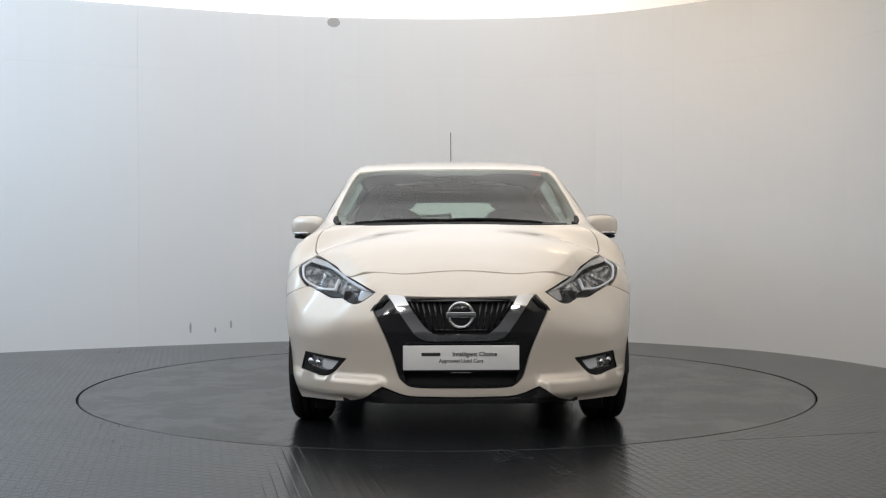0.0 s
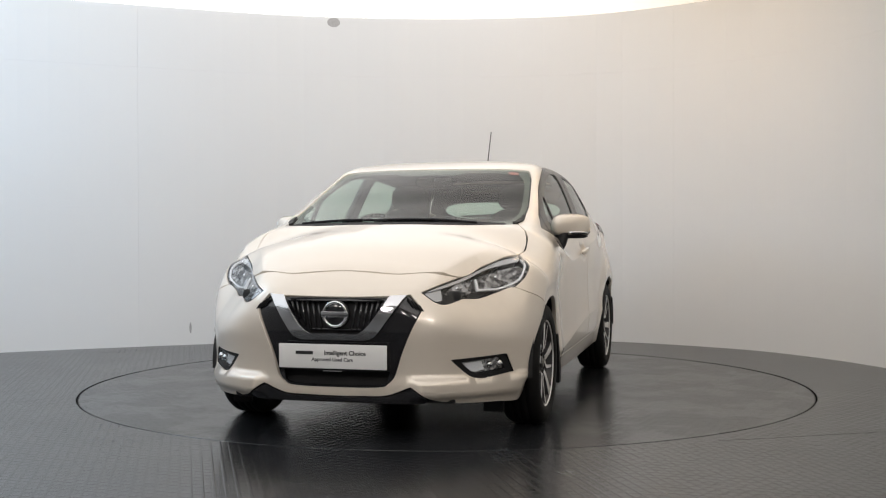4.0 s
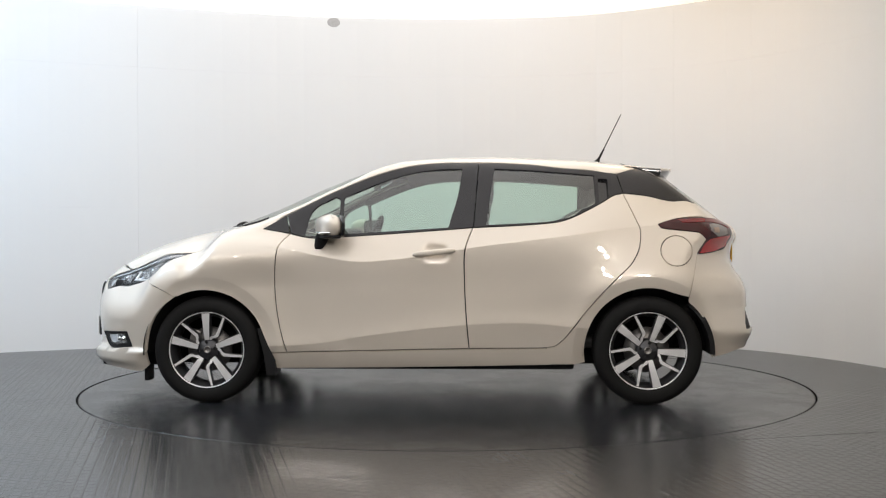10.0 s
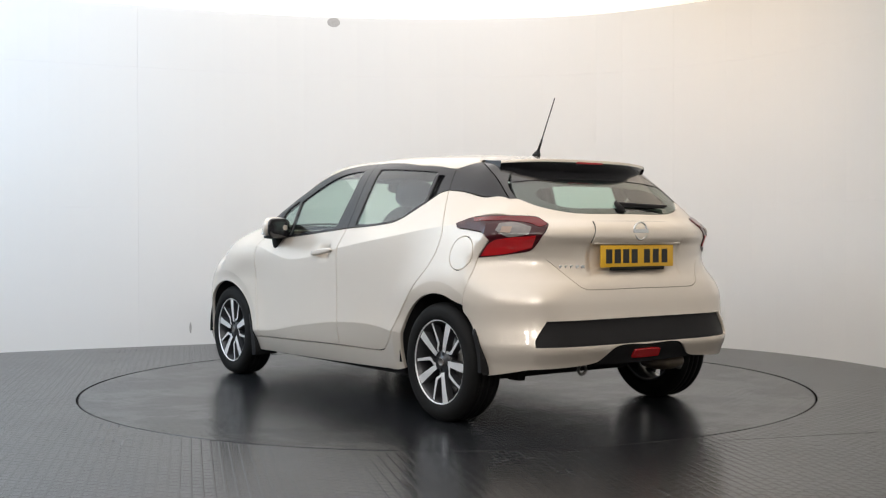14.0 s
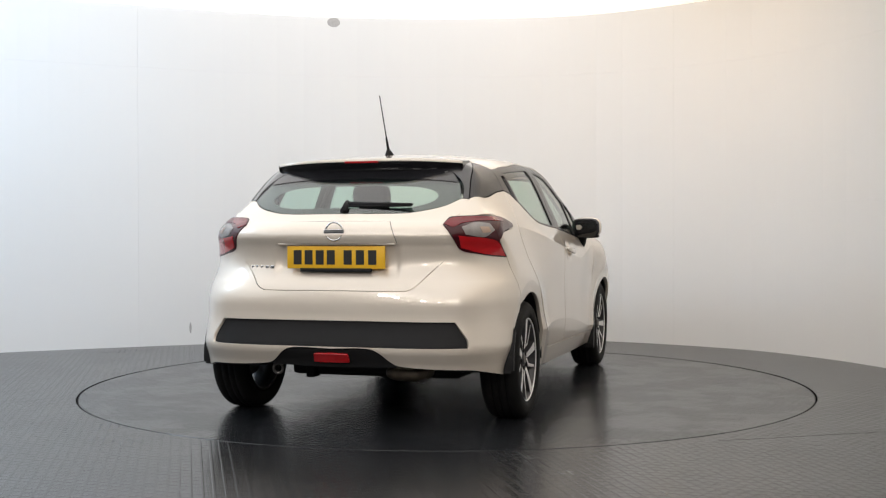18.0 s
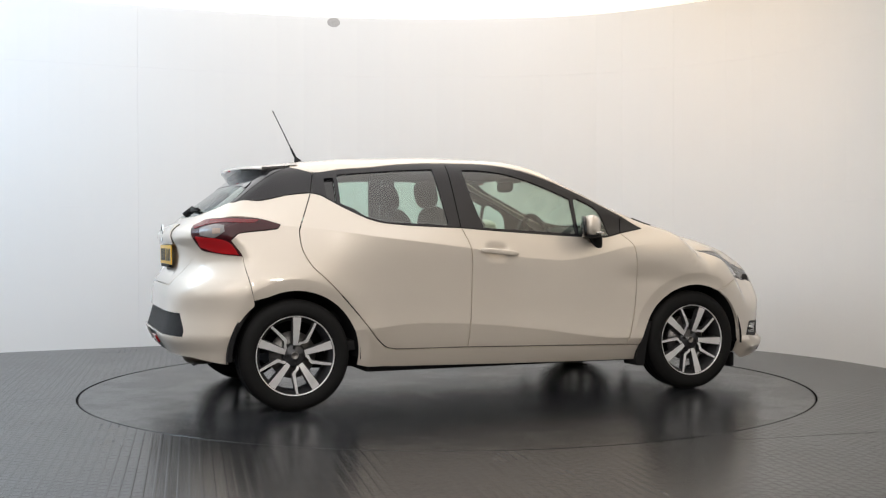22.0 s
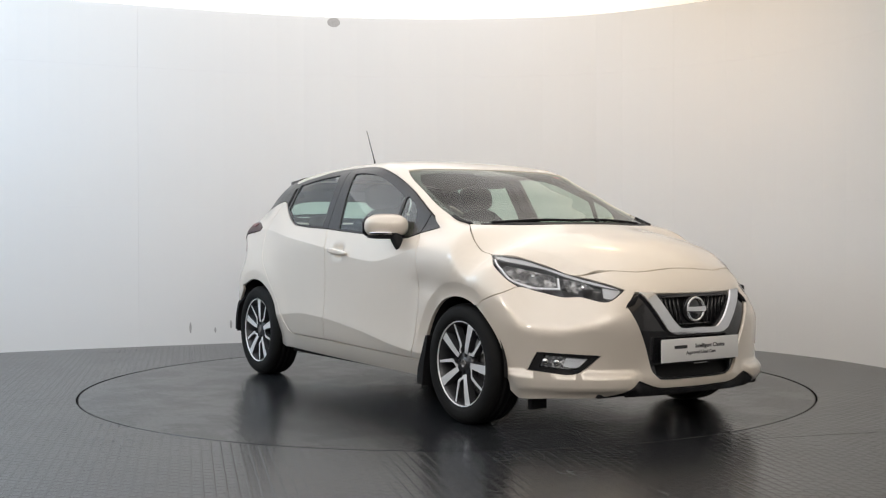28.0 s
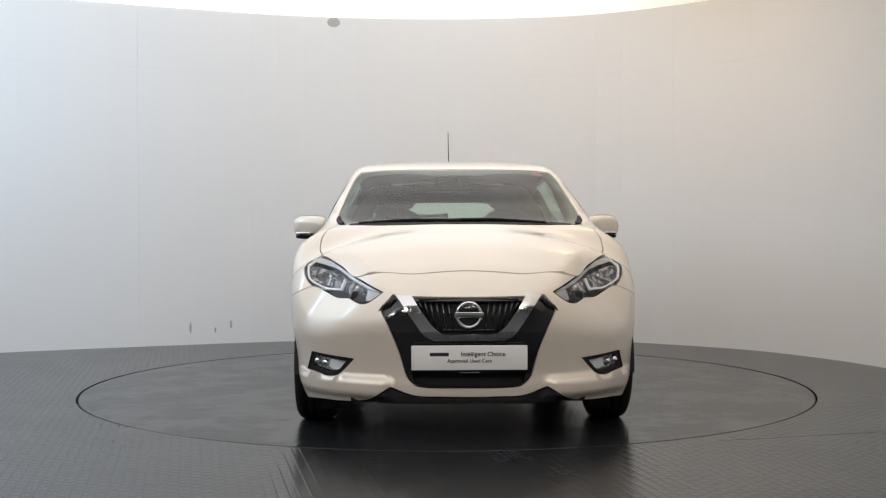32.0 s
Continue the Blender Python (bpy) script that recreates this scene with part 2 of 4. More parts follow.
def floor_mat(name, scale_rot, tread):
    m = mat(name, (0.017, 0.0185, 0.021), 0.21, vary=0.3, scale=1.6, rvary=0.25)
    t = m.node_tree
    b = t.nodes["Principled BSDF"]
    co = t.nodes.new("ShaderNodeTexCoord")
    mp = t.nodes.new("ShaderNodeMapping")
    mp.inputs["Rotation"].default_value = (0, 0, scale_rot)
    t.links.new(co.outputs["Object"], mp.inputs[0])
    br = t.nodes.new("ShaderNodeTexBrick")
    br.inputs["Scale"].default_value = 1.0
    br.inputs["Brick Width"].default_value, br.inputs["Row Height"].default_value = 0.060, 0.044
    br.inputs["Mortar Size"].default_value, br.inputs["Mortar Smooth"].default_value = 0.008, 0.6
    t.links.new(mp.outputs[0], br.inputs["Vector"])
    bp = t.nodes.new("ShaderNodeBump")
    bp.inputs["Strength"].default_value, bp.inputs["Distance"].default_value = 0.6 * tread, 0.002
    t.links.new(br.outputs["Fac"], bp.inputs["Height"])
    t.links.new(bp.outputs[0], b.inputs["Normal"])
    # the raised bars are worn paler than the joints between them
    worn, was = t.nodes.new("ShaderNodeMix"), b.inputs["Base Color"].links[0].from_socket
    worn.data_type, worn.blend_type = "RGBA", "MULTIPLY"
    worn.inputs[7].default_value = (*[1 - 0.3 * tread] * 3, 1)
    t.links.new(br.outputs["Fac"], worn.inputs[0])
    t.links.new(was, worn.inputs[6])
    t.links.new(worn.outputs[2], b.inputs["Base Color"])
    dull = t.nodes.new("ShaderNodeMath")
    dull.operation, dull.inputs[1].default_value = "MULTIPLY_ADD", 0.07 * tread
    t.links.new(br.outputs["Fac"], dull.inputs[0])
    t.links.new(b.inputs["Roughness"].links[0].from_socket, dull.inputs[2])
    t.links.new(dull.outputs[0], b.inputs["Roughness"])
    return m


FLOOR = floor_mat("treaded_grey_floor_paint", 1.343, 0.7)
DISC = floor_mat("turntable_plate_paint", 0.2, 0.32)
# worn film on the plate: patches with ragged edges that shine more or less
t = DISC.node_tree
co, wear, cut, rough, shine = (t.nodes.new("ShaderNode" + k) for k in ("TexCoord", "TexNoise", "ValToRGB", "MapRange", "MapRange"))
wear.inputs["Scale"].default_value, wear.inputs["Detail"].default_value, wear.inputs["Roughness"].default_value = 2.2, 12, 0.68
t.links.new(co.outputs["Object"], wear.inputs["Vector"])
cut.color_ramp.elements[0].position, cut.color_ramp.elements[1].position = 0.49, 0.535
t.links.new(wear.outputs["Fac"], cut.inputs[0])
rough.inputs[3].default_value, rough.inputs[4].default_value = 0.225, 0.165
t.links.new(wear.outputs["Fac"], rough.inputs[0])
t.links.new(rough.outputs[0], t.nodes["Principled BSDF"].inputs["Roughness"].links[0].from_node.inputs[2])
shine.inputs[3].default_value, shine.inputs[4].default_value = 0.21, 0.45
t.links.new(cut.outputs[0], shine.inputs[0])
t.links.new(shine.outputs[0], t.nodes["Principled BSDF"].inputs["Specular IOR Level"])
vs, fs = [], []
outer = [along(arc[-1] * i / 240)[0] - along(arc[-1] * i / 240)[1] * 0.05 for i in range(240)]
for o in outer:
    a = math.atan2(o.y, o.x)
    vs += [(o.x, o.y, 0), (RING * math.cos(a), RING * math.sin(a), 0), (RING * math.cos(a), RING * math.sin(a), -0.06)]
for i in range(240):
    a, b = 3 * i, 3 * ((i + 1) % 240)
    fs += [(a, a + 1, b + 1, b), (a + 1, a + 2, b + 2, b + 1)]
floor = raw("floor", vs, fs, FLOOR, None)
tagged(floor, "glossy dark grey treaded studio floor", "floor", kind="structure")
pit = part("floor_pit", lathe([(0.0, -0.061), (2.5, -0.061)], 96, "z"), DARK, None)
tagged(pit, "dark pit under the turntable", "floor", kind="structure")

# the joint between two floor sheets, running from the turntable to the wall
seam = [Vector((1.26, -2.045, 0)), Vector((3.70, -1.40, 0))]
across = Vector((-.255, .967, 0)) * .0025
raw("floor_joint", [(*(p + k * across).xy, .0012) for p in seam for k in (-1, 1)], [(0, 1, 3, 2)], FLOOR, floor)

turntable = new("turntable")
tagged(turntable, "round dark grey turntable plate flush with the floor", "turntable")
disc = part("plate", lathe([(0.0, -0.001), (2.274, -0.001), (2.277, -0.004), (2.277, -0.05), (0, -0.05)], 180, "z"), DISC, turntable, smooth=False)

part("edge_ring", lathe([(2.2772, -0.03), (2.2772, -0.0035), (2.2800, -0.0035), (2.2800, -0.03)], 180, "z"), mat("worn_steel_edge", (0.02, 0.02, 0.021), 0.6, 0.2, vary=0.3, scale=12), turntable, "worn dark steel edge", smooth=False)
MARK = mat("dark_scuff", (0.44, 0.43, 0.42), 0.7, vary=0.3, scale=60)
for x, y, z, wide, high in ((-1.02, 3.03, 2.93, .075, .045), (-2.27, 2.62, .15, .010, .050), (-1.93, 2.745, .17, .011, .040), (-2.06, 2.70, .125, .009, .026)):
    near = min((i * 0.01 for i in range(int(arc[-1] * 100))), key=lambda s: (along(s)[0] - Vector((x, y, 0))).length)
    p, q = along(near)
    mark = part("scuff_mark", blob((0, 0, 0), (wide, .003, high), 2.0, 20), MARK, wall)
    mark.matrix_basis = Matrix.Translation((p.x, p.y, z)) @ Matrix.Rotation(math.atan2(q.y, q.x) + math.pi / 2, 4, "Z")

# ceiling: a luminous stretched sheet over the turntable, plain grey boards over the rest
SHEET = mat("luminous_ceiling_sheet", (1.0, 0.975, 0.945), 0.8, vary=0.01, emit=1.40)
# its glow is graded by hand from cool white on one side of the room to dimmer warm white on the other
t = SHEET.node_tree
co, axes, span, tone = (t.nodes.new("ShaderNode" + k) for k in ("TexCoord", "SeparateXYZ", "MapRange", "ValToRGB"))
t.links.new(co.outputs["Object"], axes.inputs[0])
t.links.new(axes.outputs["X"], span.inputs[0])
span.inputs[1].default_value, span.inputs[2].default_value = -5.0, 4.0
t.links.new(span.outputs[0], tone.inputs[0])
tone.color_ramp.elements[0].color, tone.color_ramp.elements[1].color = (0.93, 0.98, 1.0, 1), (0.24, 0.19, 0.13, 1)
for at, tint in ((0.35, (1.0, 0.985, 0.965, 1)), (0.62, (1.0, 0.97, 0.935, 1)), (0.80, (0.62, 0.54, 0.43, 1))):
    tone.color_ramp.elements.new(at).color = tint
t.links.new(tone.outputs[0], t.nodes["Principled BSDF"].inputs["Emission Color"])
CEIL = mat("grey_ceiling_paint", (0.22, 0.21, 0.20), 0.9, vary=0.1)
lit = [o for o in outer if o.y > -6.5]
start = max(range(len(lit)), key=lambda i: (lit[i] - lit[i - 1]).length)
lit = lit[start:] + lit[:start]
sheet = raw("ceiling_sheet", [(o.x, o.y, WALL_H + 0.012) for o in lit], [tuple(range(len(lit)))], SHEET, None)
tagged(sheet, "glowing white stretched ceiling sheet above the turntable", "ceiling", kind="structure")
top = raw("ceiling", [(o.x, o.y, WALL_H + 0.03) for o in outer], [tuple(range(240))], CEIL, None)
tagged(top, "grey painted studio ceiling", "ceiling", kind="structure")

# lamp clusters on the ceiling behind the camera
HOUSING = mat("lamp_housing", (0.03, 0.03, 0.03), 0.5)
BULB = mat("lamp_glow", (1.0, 0.95, 0.88), 0.4, emit=70.0)
for x, y, z in ((-3.3, -6.2, 2.66), (-2.0, -6.9, 2.62), (-0.6, -7.8, 2.72), (0.7, -7.0, 2.62), (1.7, -6.4, 2.66)):
    rig = new("studio_lamp")
    rig.matrix_world = look((x, y, z), (0, 0, 0.6))
    tagged(rig, "black studio lamp with two small round bulbs", "lamp", group="lamps behind the camera")
    part("housing", boxm((0, 0, 0.06), (0.50, 0.26, 0.08), 0.01), HOUSING, rig)
    for u, v in ((-0.14, 0.03), (0.14, -0.03)):
        part("bulb", lathe([(0, -0.020), (0.085, -0.010), (0.115, 0.018), (0, 0.02)], 24, "z"), BULB, rig).location = (u, v, 0)
    bm = rod(bmesh.new(), (0, 0, 0), (0, 0, 1), 0.015)
    stem = part("stem", bm, HOUSING, rig)
    stem.matrix_basis = rig.matrix_world.inverted() @ Matrix.Translation((x, y, z)) @ Matrix.Diagonal((1, 1, WALL_H + 0.03 - z, 1))


# ---- car body surface ----
def curve(*pts):
    """A smooth line through the given (u, v) pairs, as a function of arrays."""
    q = np.array(sorted(pts), float)
    u, v = q[:, 0], q[:, 1]
    d = np.diff(v) / np.diff(u)
    h = np.diff(u)
    m = np.r_[d[0], (d[:-1] * h[1:] + d[1:] * h[:-1]) / (h[1:] + h[:-1]), d[-1]]

    def at(x):
        x = np.asarray(x, float)
        i = np.clip(np.searchsorted(u, x) - 1, 0, len(u) - 2)
        s = np.clip((x - u[i]) / h[i], -0.5, 1.5)
        c = np.clip(s, 0, 1)
        y = ((1 + 2 * c) * (1 - c) ** 2) * v[i] + c * (1 - c) ** 2 * h[i] * m[i] + c * c * (3 - 2 * c) * v[i + 1] + c * c * (c - 1) * h[i] * m[i + 1]
        return y + np.where(s > 1, (x - u[-1]) * m[-1], 0) + np.where(s < 0, (x - u[0]) * m[0], 0)
    return at


def step(a, b, x):
    s = np.clip((x - a) / (b - a), 0, 1)
    return s * s * (3 - 2 * s)


def smax(a, b, k):
    h = np.clip(k - np.abs(a - b), 0, None)
    return np.maximum(a, b) + h * h / (4 * k)


# heights (z over x) and half widths (y over x) of the lines that shape the flank
CHAR_Z = curve((2.2, .82), (1.75, .86), (1.4, .885), (1.15, .915), (.95, .905), (.82, .893), (.6, .846), (.4, .815), (.2, .824), (-.27, .893), (-.76, .953), (-1.22, 1.01), (-1.7, 1.03), (-2.2, 1.03))
CHAR_Y = curve((2.2, .80), (1.7, .838), (1.3, .858), (.9, .852), (.4, .854), (-.2, .856), (-.8, .842), (-1.25, .787), (-1.45, .772), (-1.65, .765), (-2.1, .73))
BELT_Z = curve((2.2, 1.0), (1.3, 1.0), (.8, .99), (.5, .962), (.2, .972), (-.27, 1.006), (-.76, 1.04), (-1.2, 1.08), (-1.6, 1.09), (-2.2, 1.1))
BELT_Y = curve((2.2, .70), (1.3, .765), (.95, .77), (.6, .79), (0, .808), (-.6, .80), (-1.1, .768), (-1.3, .738), (-1.5, .695), (-2.1, .60))
LOW_Z = curve((2.2, .34), (.9, .33), (.725, .336), (.21, .406), (-.25, .453), (-.6, .462), (-.85, .44), (-2.2, .43))
LOW_Y = curve((2.2, .855), (1.3, .876), (.9, .857), (.3, .8605), (-.4, .8635), (-.85, .862), (-1.26, .868), (-1.7, .845), (-2.2, .80))
MID_Y = curve((2.2, .83), (1.5, .872), (1.25, .879), (.9, .850), (.3, .853), (-.4, .854), (-.85, .856), (-1.26, .868), (-1.7, .84), (-2.2, .79))
SILL_Y = curve((2.2, .80), (1.0, .838), (-.9, .838), (-2.2, .80))
LIP_R = .425
# raised line on each side of the bonnet (y over x)
RIDGE_Y = curve((2.2, .10), (2.03, .306), (1.985, .375), (1.84, .465), (1.72, .525), (1.5, .63), (1.32, .715), (1.1, .80))
# centre line from the nose over bonnet, windscreen and roof to the tail
TOP_Z = curve((2.3, .45), (2.12, .655), (2.054, .735), (1.963, .79), (1.853, .848), (1.706, .912), (1.524, .963), (1.341, 1.008), (1.25, 1.03), (1.17, 1.056), (1.058, 1.10), (.941, 1.146), (.807, 1.208), (.673, 1.264), (.506, 1.330), (.339, 1.381), (.171, 1.416), (0, 1.438), (-.29, 1.452), (-.64, 1.443), (-1.0, 1.422), (-1.34, 1.378), (-1.8, 1.29))
NOSE_X = curve((.1, 2.04), (.17, 2.06), (.21, 2.075), (.27, 2.082), (.32, 2.078), (.42, 2.083), (.52, 2.09), (.6, 2.083), (.675, 2.06), (.74, 2.01), (1.2, 1.5))
TAIL_X = curve((.1, 1.80), (.2, 1.82), (.24, 1.865), (.33, 1.90), (.41, 1.935), (.45, 1.925), (.52, 1.905), (.66, 1.893), (.71, 1.88), (.76, 1.852), (.9, 1.848), (.965, 1.872), (1.0, 1.855), (1.05, 1.78), (1.105, 1.715), (1.238, 1.54), (1.29, 1.47), (1.42, 1.36), (1.6, 1.2))


def flank(x, z):
    """Half width of the body at x and z, for its sides; it has a crease along the shoulder and one low on the doors."""
    low, by, lean = LOW_Z(x), BELT_Y(x), step(-.6, -1.3, x)
    zs = np.stack([np.full_like(x, .10), np.full_like(x, .19), .302 - .018 * x, low, low + .06, np.full_like(x, .66), CHAR_Z(x), BELT_Z(x), BELT_Z(x) + .2, BELT_Z(x) + .5])
    ys = np.stack([SILL_Y(x) - .09, SILL_Y(x) - .034, SILL_Y(x), LOW_Y(x), LOW_Y(x) - .0045, MID_Y(x), CHAR_Y(x), by, by - .084 - .04 * lean, by - .23 - .06 * lean])
    z = np.broadcast_to(z, x.shape)
    zs = np.maximum.accumulate(zs + np.arange(10)[:, None] * 1e-4, 0)
    h = np.maximum(np.diff(zs, axis=0), 1e-3)
    d = np.diff(ys, axis=0) / h
    m = np.concatenate([d[:1], (d[:-1] * h[1:] + d[1:] * h[:-1]) / (h[1:] + h[:-1]), d[-1:]])
    after, before = m.copy(), m.copy()
    for j, k in ((3, .85), (6, .85 * step(1.05, .6, x))):
        before[j], after[j] = (1 - k) * m[j] + k * d[j - 1], (1 - k) * m[j] + k * d[j]
    i = np.clip((zs < z).sum(0) - 1, 0, 8)
    k = np.arange(len(x))
    s = np.clip((z - zs[i, k]) / h[i, k], 0, 1)
    y = (1 + 2 * s) * (1 - s) ** 2 * ys[i, k] + s * (1 - s) ** 2 * h[i, k] * after[i, k] + s * s * (3 - 2 * s) * ys[i + 1, k] + s * s * (s - 1) * h[i, k] * before[i + 1, k]
    flare = 0
    for cx in (1.272, -1.264):
        r = np.hypot(x - cx, z - .30)
        flare = flare + 1.3 * step(.60, .42, r) ** 1.5 - 1.5 * np.clip((LIP_R - r) / .065, 0, 1)
    return y + np.where(z > zs[-1], (z - zs[-1]) * d[-1], 0) + .006 * flare


def hull(x, y, z):
    """Below nought inside the body, above it outside."""
    x, z = np.asarray(x, float), np.asarray(z, float)
    y = np.abs(y)
    side = (y - flank(x, z)) * .95
    bow = .17 * step(-.1, .5, x) * (1 - step(1.25, 1.5, x))
    crown = .05 * (y / .6) ** 3 * (1 - step(-.25, .35, x)) + .095 * (y / .7) ** 2.6 * step(1.15, 1.4, x)
    crown = crown + .035 * (y / .5) ** 2 * step(1.5, 1.95, x) + smax(y - RIDGE_Y(x), 0, .012) * (.12 * step(1.25, 1.45, x) + .68 * step(1.5, 1.72, x))
    top = (z - TOP_Z(x + bow * (y / .6) ** 2) + crown) * .92
    ledge = .036 * step(.34, .42, y) * step(.303, .290, z) * step(.19, .235, z)
    front = (x - NOSE_X(z) - ledge + .02 * (y / .5) ** 2 + .068 * (y / .5) ** 3.5) * .95
    low, high = .013 * (y / .5) ** 6, .02 * (y / .5) ** 2 + .036 * (y / .5) ** 4
    up = step(.62, .86, z)
    back = (-x - TAIL_X(z) + low * (1 - up) + high * up) * .95
    d = smax(side, top, .085 - .055 * step(-.1, .4, x) + .03 * step(.95, 1.3, x))
    d = smax(d, front, .05)
    return smax(d, back, .04)


def shoot(o, w, far=1.6):
    """Where rays from o along w first enter the body."""
    o, w = np.asarray(o, float), np.asarray(w, float)
    a, s = np.zeros(len(o)), np.linspace(0, far, 34 if far < 2 else 110)
    found = np.zeros(len(o), bool)
    for b in s[1:]:
        q = o + w * b
        hit = ~found & (hull(*q.T) < 0)
        a = np.where(hit, b - s[1], a)
        found |= hit
    lo, hi = a, a + s[1]
    for _ in range(17):
        mid = (lo + hi) / 2
        inside = hull(*(o + w * mid[:, None]).T) < 0
        hi, lo = np.where(inside, mid, hi), np.where(inside, lo, mid)
    return o + w * hi[:, None], found


# ---- car panels ----
car = new("car")
tagged(car, "ivory pearl five-door hatchback with black pillars on the turntable", "car")


def normals(q):
    e = 8e-4
    g = np.stack([hull(*(q + d).T) - hull(*(q - d).T) for d in np.eye(3) * e], -1)
    return g / np.linalg.norm(g, axis=1, keepdims=True)


def to_uv(mode, q):
    q = np.atleast_2d(q)
    if mode == "s":
        return q[:, [0, 2]]
    if mode == "t":
        return q[:, [0, 1]]
    if mode == "f":
        return np.stack([np.arctan2(q[:, 1], q[:, 0] - .9) * 1.2, q[:, 2]], -1)
    if mode == "r":
        return np.stack([np.arctan2(q[:, 1], -.7 - q[:, 0]) * 1.2, q[:, 2]], -1)
    return np.stack([q[:, 0], np.arctan2(q[:, 1], q[:, 2] - mode) * .8], -1)


def rays(mode, uv):
    u, v = uv.T
    o, i = np.zeros_like(u), np.ones_like(u)
    if mode == "s":
        return np.stack([u, 1.3 * i, v], -1), np.stack([o, -i, o], -1)
    if mode == "t":
        return np.stack([u, v, 1.8 * i], -1), np.stack([o, o, -i], -1)
    if mode == "f":
        c, s = np.cos(u / 1.2), np.sin(u / 1.2)
        return np.stack([.9 + 1.5 * c, 1.5 * s, v], -1), np.stack([-c, -s, o], -1)
    if mode == "r":
        c, s = np.cos(u / 1.2), np.sin(u / 1.2)
        return np.stack([-.7 - 1.5 * c, 1.5 * s, v], -1), np.stack([c, -s, o], -1)
    c, s = np.cos(v / .8), np.sin(v / .8)
    return np.stack([u, 1.4 * s, mode + 1.4 * c], -1), np.stack([o, -s, -c], -1)


def on_body(mode, uv):
    o, w = rays(mode, np.asarray(uv, float))
    return shoot(o, w)[0]


def S(x, z):
    return ("s", x, z)


def T(x, y):
    return ("t", x, y)


def fixed(pts):
    """Outline points as places on the body: S(x, z) from the side, T(x, y) from above, or x, y, z."""
    out = np.zeros((len(pts), 3))
    for key in "st":
        k = [i for i, p in enumerate(pts) if p[0] == key]
        if k:
            out[k] = on_body(key, [p[1:] for p in (pts[i] for i in k)])
    for i, p in enumerate(pts):
        if not isinstance(p[0], str):
            out[i] = p
    return out


def solid(mode, pts):
    """The given places laid exactly onto the body."""
    return [tuple(q) for q in on_body(mode, to_uv(mode, np.array(pts, float))).tolist()]


def both(half):
    """A closed outline from its left half, which runs from the middle line to the middle line."""
    out = []
    for p in reversed(half):
        if p[0] == "t" and abs(p[2]) > 1e-6:
            out.append(("t", p[1], -p[2]))
        elif not isinstance(p[0], str) and abs(p[1]) > 1e-6:
            out.append((p[0], -p[1], p[2]))
        elif p[0] == "s":
            q = fixed([p])[0]
            out.append((q[0], -q[1], q[2]))
    return list(half) + out


def arch(cx, cz, r, a0, a1, n=14):
    return [S(cx + r * math.cos(radians(a)), cz + r * math.sin(radians(a))) for a in np.linspace(a0, a1, n)]


def rounded(q, gap, pitch):
    """A closed outline in the plane, smooth but for its corners, drawn in by gap."""
    n = len(q)
    tin, tout = np.zeros_like(q), np.zeros_like(q)
    for i in range(n):
        a, b, c = q[i - 1], q[i], q[(i + 1) % n]
        d1, d2 = b - a, c - b
        l1, l2 = np.linalg.norm(d1) + 1e-9, np.linalg.norm(d2) + 1e-9
        if d1 @ d2 / (l1 * l2) < .72:
            tin[i], tout[i] = d1 / l1, d2 / l2
        else:
            t = d1 / l1 * l2 + d2 / l2 * l1
            tin[i] = tout[i] = t / (np.linalg.norm(t) + 1e-9)
    out = []
    for i in range(n):
        a, b = q[i], q[(i + 1) % n]
        ln = np.linalg.norm(b - a)
        l0 = min(ln, 1.2 * np.linalg.norm(a - q[i - 1])) if (tin[i] == tout[i]).all() else ln
        l1 = min(ln, 1.2 * np.linalg.norm(q[(i + 2) % n] - b)) if (tin[(i + 1) % n] == tout[(i + 1) % n]).all() else ln
        for s in np.arange(max(1, math.ceil(ln / pitch))) / max(1, math.ceil(ln / pitch)):
            out.append((1 + 2 * s) * (1 - s) ** 2 * a + s * (1 - s) ** 2 * l0 * tout[i] + s * s * (3 - 2 * s) * b + s * s * (s - 1) * l1 * tin[(i + 1) % n])
    out = np.array(out)
    e1, e2 = out - np.roll(out, 1, 0), np.roll(out, -1, 0) - out
    area = (out[:, 0] * np.roll(out[:, 1], -1) - out[:, 1] * np.roll(out[:, 0], -1)).sum()
    t = e1 / (np.linalg.norm(e1, axis=1, keepdims=True) + 1e-9) + e2 / (np.linalg.norm(e2, axis=1, keepdims=True) + 1e-9)
    nrm = np.stack([-t[:, 1], t[:, 0]], -1) / (np.linalg.norm(t, axis=1, keepdims=True) + 1e-9)
    return out + nrm * gap * (1 if area > 0 else -1)


def inside(poly, q):
    x, y = q.T
    hit = np.zeros(len(q), bool)
    for a, b in zip(poly, np.roll(poly, -1, 0)):
        cross = ((a[1] > y) != (b[1] > y)) & (x < (b[0] - a[0]) * (y - a[1]) / (b[1] - a[1] + 1e-12) + a[0])
        hit ^= cross
    return hit


@functools.cache
def crease_points():
    """Places just above and below the creases along the flank and round the wheel arches."""
    span, turn = np.arange(-1.75, 1.6, .016), np.arange(0, math.pi, .035)
    lines = [np.stack([span, line(span) + dz], -1) for line in (CHAR_Z, LOW_Z) for dz in (-.0035, .0035)]
    lines += [np.stack([cx + r * np.cos(turn), .30 + r * np.sin(turn)], -1) for cx in (1.272, -1.264) for r in (LIP_R - .004, LIP_R + .004)]
    return on_body("s", np.concatenate(lines))


